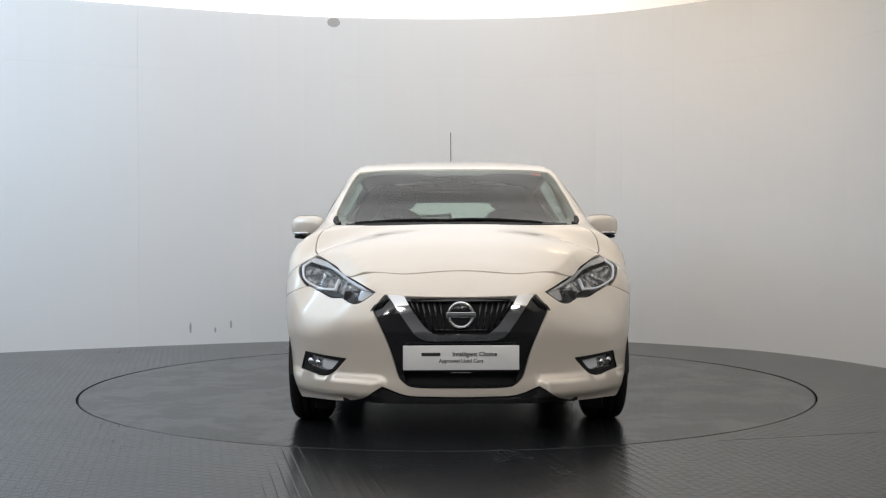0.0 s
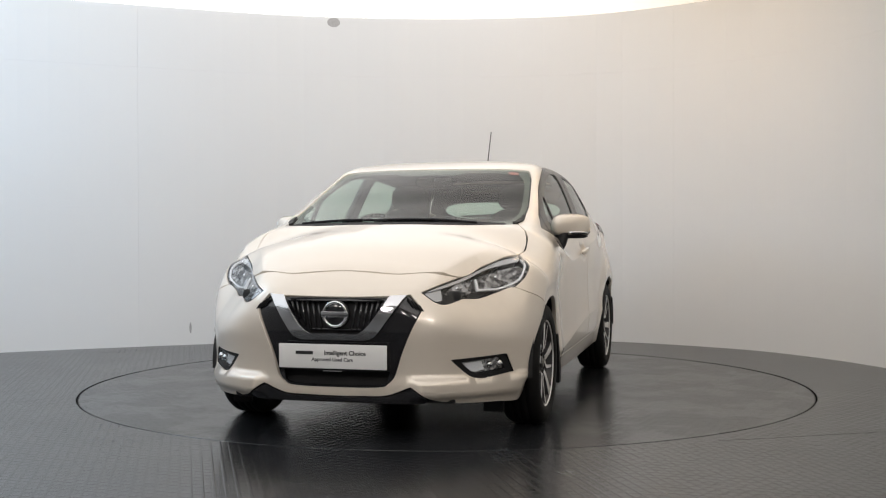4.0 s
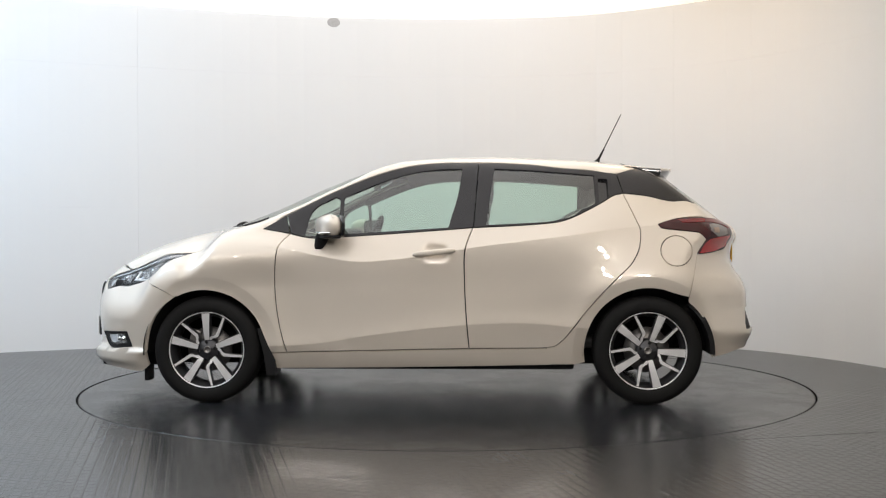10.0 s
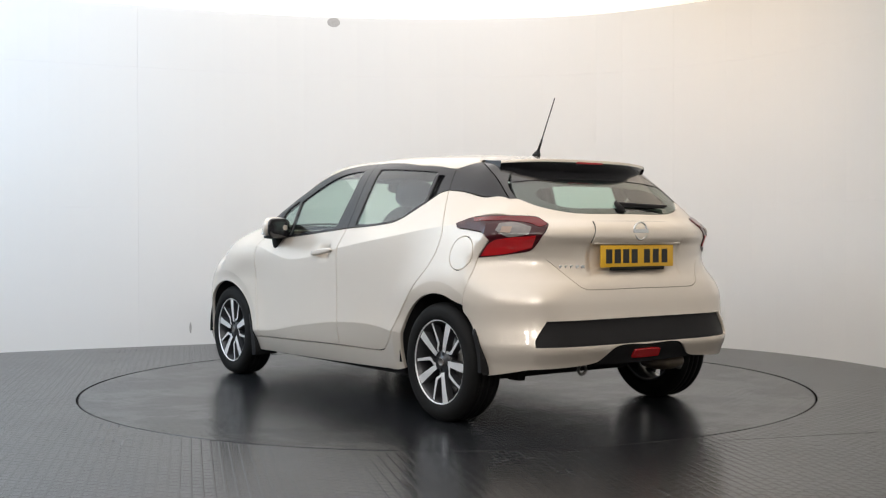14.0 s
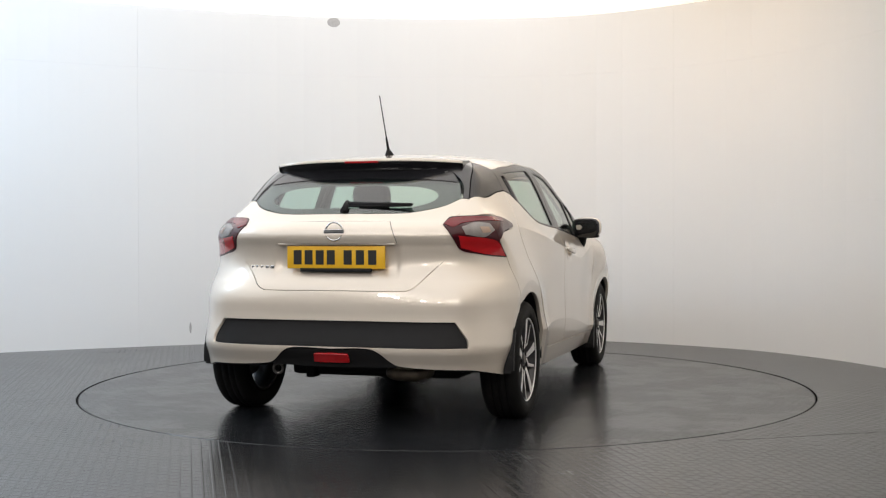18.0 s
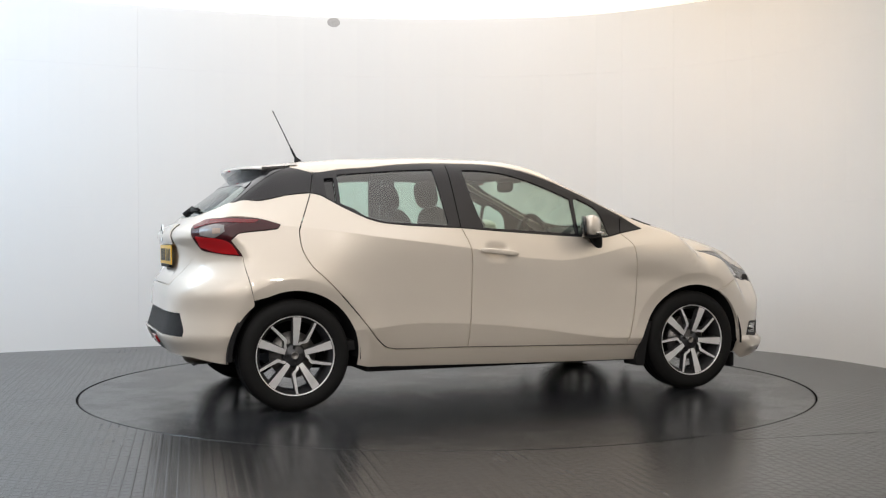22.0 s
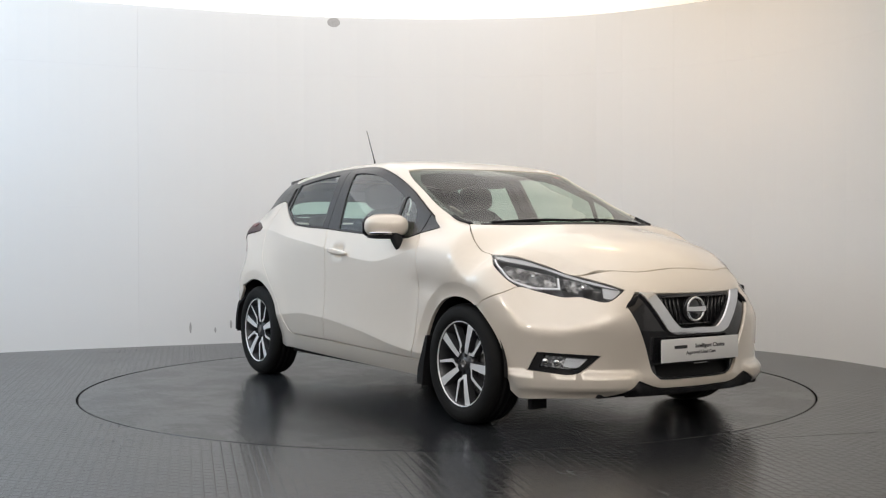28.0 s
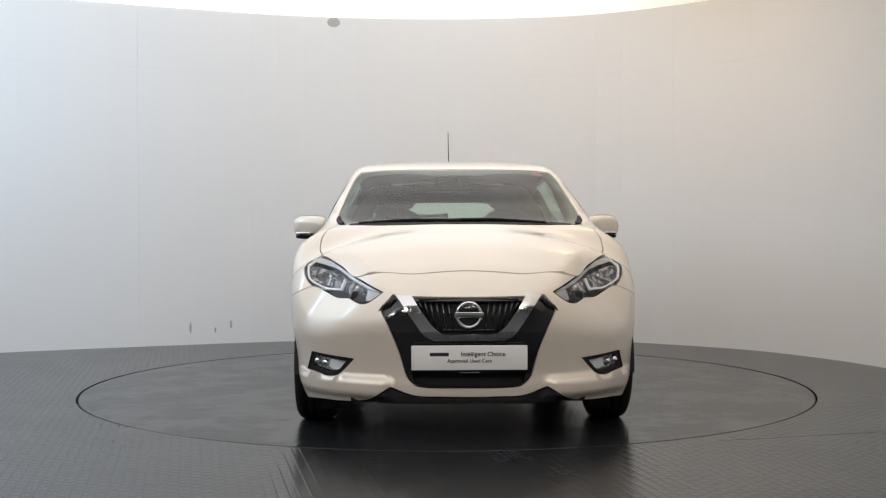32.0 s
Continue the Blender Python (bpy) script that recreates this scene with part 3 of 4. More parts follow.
def patch(name, mode, outline, material, parent, holes=(), side=1, lift=0.0, gap=0.0028, lip=0.020, pitch=0.03, label="", bulge=None, creases=True):
    """A pressed panel: the part of the body inside an outline, with turned edges."""
    from mathutils.geometry import delaunay_2d_cdt
    loops = [rounded(to_uv(mode, fixed(outline)), gap, pitch * .6)]
    loops += [rounded(to_uv(mode, fixed(h)), -gap, pitch * .6) for h in holes]
    flat = np.concatenate(loops)
    edges, k = [], 0
    for lo in loops:
        edges += [(k + i, k + (i + 1) % len(lo)) for i in range(len(lo))]
        k += len(lo)
    lo, hi = loops[0].min(0), loops[0].max(0)
    gx, gy = np.meshgrid(np.arange(lo[0] + pitch / 2, hi[0], pitch), np.arange(lo[1] + pitch / 2, hi[1], pitch))
    grid = np.stack([gx.ravel(), gy.ravel()], -1)
    ok = inside(loops[0], grid)
    for h in loops[1:]:
        ok &= ~inside(h, grid)
    grid = grid[ok]
    if len(grid):
        near = np.min(np.linalg.norm(grid[:, None] - flat[None], axis=2), axis=1)
        grid = grid[near > pitch * .45]
    rows = []
    if creases and mode in ("s", .55) and max(hi - lo) > .4:
        rows = [to_uv(mode, crease_points())]
    if name == "bonnet":
        span = np.arange(1.42, 2.04, .014)
        rows = [np.stack([span, sd * (RIDGE_Y(span) + dy)], -1) for dy in (-.004, .004) for sd in (1, -1)]
    if len(rows):
        rows = np.concatenate(rows)
        ok = inside(loops[0], rows)
        for h in loops[1:]:
            ok &= ~inside(h, rows)
        rows = rows[ok]
        if len(rows):
            rows = rows[np.min(np.linalg.norm(rows[:, None] - flat[None], axis=2), axis=1) > .006]
            grid = grid[np.min(np.linalg.norm(grid[:, None] - rows[None], axis=2), axis=1) > .010] if len(rows) else grid
    pts = np.concatenate([flat, grid, rows]) if len(rows) else np.concatenate([flat, grid])
    v2, _, tris, orig, _, _ = delaunay_2d_cdt([Vector(p) for p in pts], edges, [], 0, 1e-6)
    v2 = np.array([tuple(v) for v in v2])
    tris = np.array(tris)
    mid = v2[tris].mean(1)
    ok = inside(loops[0], mid)
    for h in loops[1:]:
        ok &= ~inside(h, mid)
    tris = tris[ok]
    back = {}
    for new_i, olds in enumerate(orig):
        for o in olds:
            back[o] = new_i
    q = on_body(mode, v2)
    nr = normals(q)
    if bulge is None:
        q = q + nr * lift
    else:
        g = np.stack([bulge(q + d) - bulge(q - d) for d in np.eye(3) * 1e-3], -1) / 2e-3
        q = q + nr * (lift + bulge(q))[:, None]
        nr = nr - g + nr * (g * nr).sum(1, keepdims=True)
        nr /= np.linalg.norm(nr, axis=1, keepdims=True)
    a, b, c = (q[tris[:, k]] for k in range(3))
    if (np.cross(b - a, c - a) * nr[tris[:, 0]]).sum() < 0:
        tris = tris[:, ::-1]
    verts, norms, faces = [*q], [*nr], [tuple(int(i) for i in t) for t in tris]
    k = 0
    for n, lo in enumerate(loops):
        ids = [back[k + i] for i in range(len(lo))]
        k += len(lo)
        ring = q[ids]
        tang = np.roll(ring, -1, 0) - np.roll(ring, 1, 0)
        out = np.cross(tang, nr[ids])
        out /= np.linalg.norm(out, axis=1, keepdims=True) + 1e-9
        mean = ring.mean(0)
        if ((ring - mean) * out).sum() * (1 if n == 0 else -1) < 0:
            out = -out
        base = len(verts)
        for i in range(len(ids)):
            verts += [ring[i], ring[i] - nr[ids[i]] * lip]
            norms += [(out[i] + nr[ids[i]] * .6) / np.linalg.norm(out[i] + nr[ids[i]] * .6), out[i]]
        for i in range(len(ids)):
            j = (i + 1) % len(ids)
            f = (base + 2 * i, base + 2 * j, base + 2 * j + 1, base + 2 * i + 1)
            p0, p1, p2 = verts[f[0]], verts[f[1]], verts[f[2]]
            if np.cross(p1 - p0, p2 - p0) @ out[i] < 0:
                f = f[::-1]
            faces.append(f)
    verts, norms = np.array(verts), np.array(norms)
    if side < 0:
        verts, norms = verts * (1, -1, 1), norms * (1, -1, 1)
        faces = [f[::-1] for f in faces]
    me = bpy.data.meshes.new(name)
    me.from_pydata([tuple(v) for v in verts], [], faces)
    me.materials.append(material)
    me.shade_smooth()
    me.normals_split_custom_set_from_vertices([tuple(n) for n in norms])
    return link(name, me, parent, label)


# outlines, left side
FARCH, RARCH = (1.272, .300, .350), (-1.264, .300, .360)
HEAD = solid("f", [(1.394, .776, .866), (1.49, .738, .861), (1.571, .685, .846), (1.66, .605, .808), (1.785, .522, .761), (1.905, .45, .727), (1.988, .394, .698), (1.975, .482, .645), (1.916, .59, .666), (1.861, .649, .664), (1.752, .735, .69), (1.655, .785, .712), (1.596, .803, .747), (1.511, .80, .80)])
TAIL = solid("r", [(-1.336, .787, 1.024), (-1.459, .766, 1.055), (-1.627, .655, 1.06), (-1.708, .544, 1.049), (-1.762, .53, 1.016), (-1.775, .585, .95), (-1.735, .61, .89), (-1.66, .704, .865), (-1.545, .802, .851), (-1.6, .777, .936), (-1.563, .788, .974), (-1.35, .791, 1.003)])
DOOR_A = [S(.784, .974), S(.84, .912), S(.863, .761), S(.857, .568), S(.829, .407), S(.796, .294)]
DOOR_B = [S(-.25, .317), S(-.234, .499), S(-.225, .693), S(-.229, .887), S(-.271, 1.006)]
DOOR_C = [S(-.691, .322), S(-.739, .332), S(-.787, .371), S(-.916, .531), S(-1.061, .692), S(-1.174, .804), S(-1.216, .885), S(-1.225, .997), S(-1.206, 1.045), S(-1.139, 1.203)]
BELT_F = [S(-.113, .994), S(.211, .972), S(.535, .953), S(.665, .95)]
BELT_R = [S(-1.086, 1.192), S(-1.021, 1.154), S(-.924, 1.102), S(-.826, 1.057), S(-.761, 1.038), S(-.599, 1.022)]
DLO_TOP = [S(-1.108, 1.323), S(-.943, 1.344), S(-.777, 1.357), S(-.612, 1.377), S(-.446, 1.388), S(-.281, 1.392), S(-.115, 1.392), S(.05, 1.379), S(.216, 1.343), S(.382, 1.287), S(.548, 1.218), S(.681, 1.152), S(.813, 1.086)]
TIP = S(.95, 1.003)
SCREEN_SIDE = [T(1.0, .674), T(.89, .670), T(.75, .658), T(.60, .637), T(.43, .611), T(.325, .575)]
SCREEN_TOP = [T(.33, .48), T(.358, .34), T(.39, .17), T(.402, 0)]
COWL = [T(1.285, 0), T(1.272, .15), T(1.235, .326), T(1.178, .50), T(1.12, .61), T(1.075, .66)]
BONNET_EDGE = solid("t", [(1.31, .743, .885), (1.239, .742, .937), (1.193, .727, .975), (1.13, .692, 1.003)])
SHUT = [T(1.94, 0), T(1.937, .271), T(1.89, .39)] + [HEAD[4]]
GRILLE = solid("f", [(2.059, 0, .676), (2.05, .262, .681), (2.024, .352, .687), (2.033, .41, .622), (2.054, .371, .544), (2.061, .325, .436), (2.062, .279, .306), (2.074, .242, .272), (2.086, 0, .262)])
FOG = solid("f", [(1.972, .532, .388), (1.76, .745, .402), (1.72, .77, .317), (1.91, .612, .31)])
GLASS_LOW = solid("r", [(-1.751, 0, 1.074), (-1.724, .365, 1.079), (-1.648, .506, 1.112), (-1.571, .575, 1.15)])
HATCH_LINE = solid(.8, [(-1.55, .61, 1.15), (-1.42, .57, 1.245), (-1.233, .53, 1.352)])
HATCH_LOW = solid("r", [(-1.887, 0, .688), (-1.864, .377, .69), (-1.854, .406, .703), (-1.785, .5, .799), (-1.738, .60, .893)])
QUART = solid("r", [(-1.681, .581, 1.056)])[0]
STRIP = solid("r", [(-1.90, 0, .541), (-1.803, .592, .54), (-1.79, .65, .448), (-1.797, .653, .417), (-1.93, 0, .416)])

CAP = [S(-1.426 + .089 * math.cos(a), .872 + .086 * math.sin(a)) for a in np.linspace(0, 2 * math.pi, 17)[:-1]]


def grip_scoop(q):
    return -.020 * np.exp(-((q[:, 0] + .065) / .062) ** 4 - ((q[:, 2] - .868) / .042) ** 4)


RSHUT = [S(-1.533, .79), S(-1.516, .72), S(-1.502, .66), S(-1.49, .61)]
FSHUT = [S(1.60, .688), S(1.545, .664), S(1.49, .638), S(1.44, .612)]

# middle panels
patch("bonnet", "t", both(SHUT + HEAD[:4][::-1] + BONNET_EDGE + COWL[::-1]), PAINT, car, pitch=.035)
roof = patch("roof", .8, both([T(-1.17, 0), T(-1.17, .42), (-1.226, .53, 1.35)] + DLO_TOP + [(.84, .71, 1.064)] + SCREEN_SIDE[1:] + SCREEN_TOP), PAINT, car, pitch=.04)
windscreen = patch("windscreen", "t", both(COWL + SCREEN_SIDE + SCREEN_TOP), SCREEN, car, pitch=.05, lift=-.003, lip=.004)
windscreen.visible_shadow = False
patch("windscreen_border", "t", both(COWL + SCREEN_SIDE + SCREEN_TOP), SATIN_BLACK, windscreen, holes=[both([T(1.22, 0), T(1.205, .15), T(1.165, .326), T(1.105, .48), T(1.03, .585), T(.95, .625), T(.86, .632), T(.73, .620), T(.58, .600), T(.46, .575), T(.385, .53), T(.40, .35), T(.44, .22), T(.49, .17), T(.50, 0)])], lift=-.010, lip=.002, gap=0, pitch=.04, label="dark printed border")
bumper_f = patch("front_bumper", "f", both(SHUT + HEAD[5:12] + FSHUT + arch(*FARCH, 62, -15)[1:] + [(1.656, .781, .176), (1.80, .69, .18), (1.968, .524, .19), (2.03, .442, .212), (2.052, .360, .266), (2.072, .254, .228), (2.085, .13, .222), (2.09, 0, .220)]), PAINT, car,
                 holes=[both(GRILLE), FOG, [(x, -y, z) for x, y, z in FOG]], pitch=.028)


def plate_recess(q):
    y = np.abs(q[:, 1])
    return -.014 * step(.345, .305, y) * step(.922, .908, q[:, 2]) * step(.735, .80, q[:, 2])


hatch = patch("tailgate", "r", both(GLASS_LOW + [HATCH_LINE[0], QUART] + TAIL[4:7] + HATCH_LOW[::-1][1:]), PAINT, car, pitch=.022, bulge=plate_recess)
rear_screen = patch("rear_window", "t", both([(-1.42, 0, 1.335), (-1.41, .40, 1.31), (-1.434, .50, 1.265), (-1.50, .55, 1.20)] + GLASS_LOW[::-1]), GLASS, car, pitch=.05, lift=-.003, lip=.004)
rear_screen.visible_shadow = False
patch("rear_window_border", "t", both([(-1.42, 0, 1.335), (-1.41, .40, 1.31), (-1.434, .50, 1.265), (-1.50, .55, 1.20)] + GLASS_LOW[::-1]), SATIN_BLACK, rear_screen, holes=[both([T(-1.552, 0), T(-1.548, .36), T(-1.56, .43), T(-1.59, .46), T(-1.625, .445), T(-1.675, .38), T(-1.70, .30), T(-1.71, 0)])], lift=-.010, lip=.002, gap=0, pitch=.04, label="dark printed border")
patch("rear_window_band", "t", both([(-1.40, 0, 1.34), (-1.39, .40, 1.32), (-1.434, .50, 1.265), (-1.475, .525, 1.23), (-1.49, .44, 1.25), (-1.50, .35, 1.262), (-1.505, 0, 1.268)]), GLOSS_BLACK, hatch, lift=0, lip=.003, gap=0, pitch=.04, label="black band under the spoiler")
bumper_r = patch("rear_bumper", "r", both(HATCH_LOW + TAIL[7:9] + RSHUT + arch(*RARCH, 124, 185)[1:] + [(-1.675, .737, .285), (-1.744, .666, .303), (-1.886, .319, .331), (-1.928, .231, .40), (-1.93, 0, .405)]), PAINT, car, holes=[both(STRIP)], pitch=.03, gap=.001)
patch("bumper_strip", "r", both(STRIP), PLASTIC, bumper_r, lift=-.012, pitch=.04, label="wide black plastic insert")

# grille
surround = patch("grille_surround", "f", both(GRILLE), GLOSS_BLACK, bumper_f, holes=[both([(2.06, 0, .662), (2.055, .245, .662), (2.077, .205, .597), (2.086, .16, .541), (2.088, .12, .515), (2.09, 0, .512)]), both([(2.08, 0, .335), (2.07, .262, .335), (2.07, .25, .29), (2.08, .22, .278), (2.086, 0, .272)])], lift=-.012, pitch=.03, label="gloss black grille surround")
patch("grille_backing", "f", both([(2.06, 0, .672), (2.055, .29, .672), (2.06, .29, .46), (2.06, .29, .26), (2.08, 0, .26)]), DARK, bumper_f, lift=-.055, pitch=.05)
patch("chrome_strip", "f", [(2.03, .338, .684), (2.041, .318, .664), (2.08, .236, .545), (2.083, .20, .50), (2.085, .165, .484), (2.089, 0, .482), (2.085, -.165, .484), (2.083, -.20, .50), (2.08, -.236, .545), (2.041, -.318, .664), (2.03, -.338, .684), (2.053, -.262, .68), (2.077, -.206, .597), (2.086, -.162, .541), (2.088, -.125, .513), (2.09, 0, .511), (2.088, .125, .513), (2.086, .162, .541), (2.077, .206, .597), (2.053, .262, .68)], CHROME_STRIP, bumper_f, lift=.010, lip=.024, gap=0, pitch=.02, label="polished chrome V")

for side in (1, -1):
    m = Matrix.Diagonal((1, side, 1, 1))
    fender = patch("front_wing", .55, DOOR_A + [S(.92, .288)] + arch(*FARCH, 176, 62)[:-1] + FSHUT[::-1] + HEAD[11:] + [HEAD[0]] + BONNET_EDGE + [COWL[-1], SCREEN_SIDE[0], SCREEN_SIDE[1], (.84, .71, 1.064), S(.87, 1.046), TIP], PAINT, car, side=side, pitch=.03)
    door_f = patch("front_door", "s", DOOR_A + DOOR_B + BELT_F, PAINT, car, side=side, pitch=.022, gap=.0036, lip=.03, bulge=grip_scoop)
    door_r = patch("rear_door", "s", DOOR_B + BELT_R[::-1] + DOOR_C[::-1], PAINT, car, side=side, pitch=.035, gap=.0036, lip=.03)
    patch("sill", "s", [S(.885, .286), S(.794, .289), S(-.25, .312), S(-.70, .317), S(-.712, .222), S(.211, .205), S(.885, .198)], PAINT, car, side=side, pitch=.04, gap=.001, lift=-.0012)
    quarter = patch("rear_quarter", .55, DOOR_C + [S(-1.259, 1.191), S(-1.422, 1.158), HATCH_LINE[0], QUART, TAIL[2], TAIL[1], TAIL[0], TAIL[11], TAIL[10], TAIL[9], TAIL[8]] + RSHUT + arch(*RARCH, 124, -10)[1:] + [S(-.86, .226), S(-.70, .222)], PAINT, car, holes=[CAP] if side > 0 else [], side=side, pitch=.03)
    if side > 0:
        patch("fuel_flap", .55, CAP, PAINT, quarter, pitch=.03)
    patch("c_pillar_trim", .8, [S(-1.108, 1.32), S(-1.139, 1.205), S(-1.259, 1.192), S(-1.422, 1.16)] + HATCH_LINE, SATIN_BLACK, car, side=side, pitch=.03, label="gloss dark grey pillar trim")
    patch("tailgate_side_trim", .8, HATCH_LINE[::-1] + [GLASS_LOW[-1], (-1.50, .555, 1.20), (-1.434, .50, 1.265), (-1.40, .42, 1.315), (-1.30, .42, 1.36)], GLOSS_BLACK, hatch, side=side, pitch=.03)
    FQ = [S(.70, .962), S(.655, 1.108), S(.53, 1.185), S(.505, 1.176), S(.50, .966)]
    FG = [S(.478, 1.182), S(.377, 1.226), S(.213, 1.289), S(.049, 1.332), S(-.114, 1.349), S(-.206, 1.349), S(-.186, 1.213), S(-.13, 1.010), S(.478, .972)]
    RG = [S(-.398, 1.350), S(-.607, 1.339), S(-.771, 1.326), S(-.972, 1.308), S(-.974, 1.146), S(-.902, 1.114), S(-.836, 1.072), S(-.721, 1.045), S(-.352, 1.024)]
    frame_f = patch("front_window_frame", "s", [S(-.276, 1.008)] + BELT_F + [S(.782, .976), S(.813, 1.083)] + DLO_TOP[::-1][1:7] + [S(-.305, 1.390)], SATIN_BLACK, door_f, holes=[FQ, FG], side=side, pitch=.03, label="satin black window frame")
    frame_r = patch("rear_window_frame", "s", [S(-.276, 1.008), S(-.305, 1.390)] + DLO_TOP[:5][::-1] + [S(-1.142, 1.203)] + BELT_R, SATIN_BLACK, door_r, holes=[RG, [S(-1.00, 1.29), S(-1.05, 1.285), S(-1.05, 1.18), S(-1.0, 1.15)]], side=side, pitch=.03, label="satin black window frame")
    patch("door_handle_recess", "s", [S(-.995, 1.295), S(-1.055, 1.29), S(-1.055, 1.175), S(-.995, 1.145)], GLOSS_BLACK, door_r, side=side, lift=-.02, lip=.002, pitch=.03)
    patch("mirror_corner", "s", [S(.786, .977), S(.817, 1.083), TIP], SATIN_BLACK, fender, side=side, pitch=.03)
    for nm, ol, par in (("quarter_glass", FQ, door_f), ("front_door_glass", FG, door_f), ("rear_door_glass", RG, door_r)):
        g = patch(nm, "s", ol, GLASS, par, side=side, lift=-.006, gap=-.004, lip=.003, pitch=.06)
        g.visible_shadow = False


# ---- car fittings ----
def mirrored(bm, side):
    if side < 0:
        bmesh.ops.scale(bm, vec=(1, -1, 1), verts=bm.verts)
        bmesh.ops.reverse_faces(bm, faces=bm.faces)
    return bm


def flip(p, side):
    return (p[0], p[1] * side, p[2])


for side in (1, -1):
    # headlamp: bucket, reflectors, light guide and lens
    lamp = patch("headlamp", "f", HEAD, BEZEL, car, side=side, lift=-.080, lip=-.078, pitch=.025, label="headlamp with chrome reflectors behind clear lens")
    patch("main_reflector", "f", [(1.50, .785, .79), (1.51, .735, .816), (1.73, .613, .766), (1.785, .645, .706), (1.696, .745, .702), (1.605, .788, .732)], FACET, lamp, side=side, lift=-.015, gap=0, lip=.01, pitch=.02, label="bright faceted reflector")
    patch("dipped_reflector", "f", [(1.765, .595, .755), (1.862, .52, .729), (1.93, .495, .692), (1.885, .565, .684), (1.83, .613, .697)], FACET, lamp, side=side, lift=-.014, gap=0, lip=.01, pitch=.02)
    patch("indicator_reflector", "f", [(1.925, .478, .716), (1.98, .405, .699), (1.985, .455, .658), (1.96, .495, .667)], BAND, lamp, side=side, lift=-.016, gap=0, lip=.01, pitch=.02)
    patch("light_guide", "f", [(1.43, .765, .850), (1.52, .785, .802), (1.60, .792, .748), (1.67, .765, .720), (1.72, .735, .706), (1.812, .64, .702), (1.755, .605, .757), (1.748, .611, .757), (1.797, .645, .709), (1.714, .731, .713), (1.664, .759, .727), (1.602, .787, .754), (1.524, .780, .807), (1.436, .762, .851)], GUIDE, lamp, side=side, lift=-.009, gap=0, lip=.012, pitch=.015, label="white light guide")
    patch("upper_bezel", "f", [(1.41, .772, .862), (1.49, .735, .857), (1.571, .682, .842), (1.66, .603, .803), (1.785, .520, .756), (1.905, .448, .722), (1.97, .405, .70), (1.89, .475, .719), (1.77, .545, .752), (1.66, .625, .797), (1.52, .735, .835)], BAND, lamp, side=side, lift=-.007, gap=0, lip=.01, pitch=.02, label="silver upper bezel")
    for c in solid("f", [(1.66, .69, .755), (1.86, .54, .708)]):
        part("bulb", mirrored(blob((c[0] - .02, c[1] - .015, c[2]), (.012, .012, .012), 2, 16), side), CHROME, lamp)
    lens = patch("lens", "f", HEAD, CLEAR, lamp, side=side, lift=0, lip=.004, pitch=.03)
    lens.visible_shadow = False
    # front fog lamp in its black bezel
    fog = patch("fog_lamp", "f", FOG, PLASTIC, bumper_f, side=side, lift=-.03, lip=-.03, gap=0, pitch=.03, label="fog lamp in a black bezel")
    patch("fog_reflector", "f", [(1.935, .575, .372), (1.785, .72, .386), (1.765, .735, .335), (1.90, .62, .328)], FOG_BOWL, bumper_f, side=side, lift=-.022, gap=0, lip=.01, pitch=.02)
    patch("fog_lens", "f", [(1.94, .572, .374), (1.783, .722, .389), (1.762, .738, .332), (1.90, .618, .325)], CLEAR, bumper_f, side=side, lift=-.008, gap=-.002, lip=.003, pitch=.02).visible_shadow = False
    patch("running_light", "f", [(1.932, .580, .370), (1.862, .652, .377), (1.850, .662, .336), (1.902, .618, .331)], GUIDE, bumper_f, side=side, lift=-.014, gap=0, lip=.01, pitch=.02, label="white running light")
    for c in ((1.822, .672, .356), (1.785, .712, .360)):
        part("fog_bulb", mirrored(blob(c, (.019, .019, .018), 2, 20), side), CHROME, bumper_f)
    patch("fog_bezel", "f", FOG, PLASTIC, bumper_f, holes=[[(1.94, .572, .374), (1.783, .722, .389), (1.762, .738, .332), (1.90, .618, .325)]], side=side, lift=-.006, gap=.001, lip=.02, pitch=.02, label="black fog lamp bezel")
    # bumper corner vents beside the grille
    for k in range(4):
        x = .335 + k * .016
        bm = box(bmesh.new(), (0, 0, 0), (.012, .006, .055 - k * .006), .002, None)
        bmesh.ops.transform(bm, matrix=pose(2.028 - k * .003, x + .02, .652 - k * .008, 0, 0, 0) @ pose(0, 0, 0, 35, 0, 0), verts=bm.verts)
        part("vent_slat", mirrored(bm, side), PLASTIC, bumper_f)
    # tail lamp
    tail = patch("tail_lamp", "r", TAIL, RED_DARK, car, side=side, lift=.004, lip=.03, gap=.0015, pitch=.02, label="red boomerang tail lamp")
    patch("clear_lens", "r", [(-1.612, .72, 1.018), (-1.66, .665, 1.022), (-1.715, .605, 1.0), (-1.712, .622, .965), (-1.64, .70, .955), (-1.612, .745, .985)], SMOKE, tail, side=side, lift=.0065, gap=0, lip=.004, pitch=.015, label="clear reversing lens")
    patch("indicator", "r", [(-1.625, .715, 1.0), (-1.66, .68, 1.0), (-1.655, .69, .972), (-1.625, .725, .975)], AMBER, tail, side=side, lift=.009, gap=0, lip=.004, pitch=.015)
    patch("red_lens", "r", [(-1.60, .76, .93), (-1.64, .70, .948), (-1.71, .635, .955), (-1.745, .60, .96), (-1.735, .615, .90), (-1.66, .704, .872), (-1.56, .795, .858)], RED, tail, side=side, lift=.0065, gap=0, lip=.004, pitch=.02)
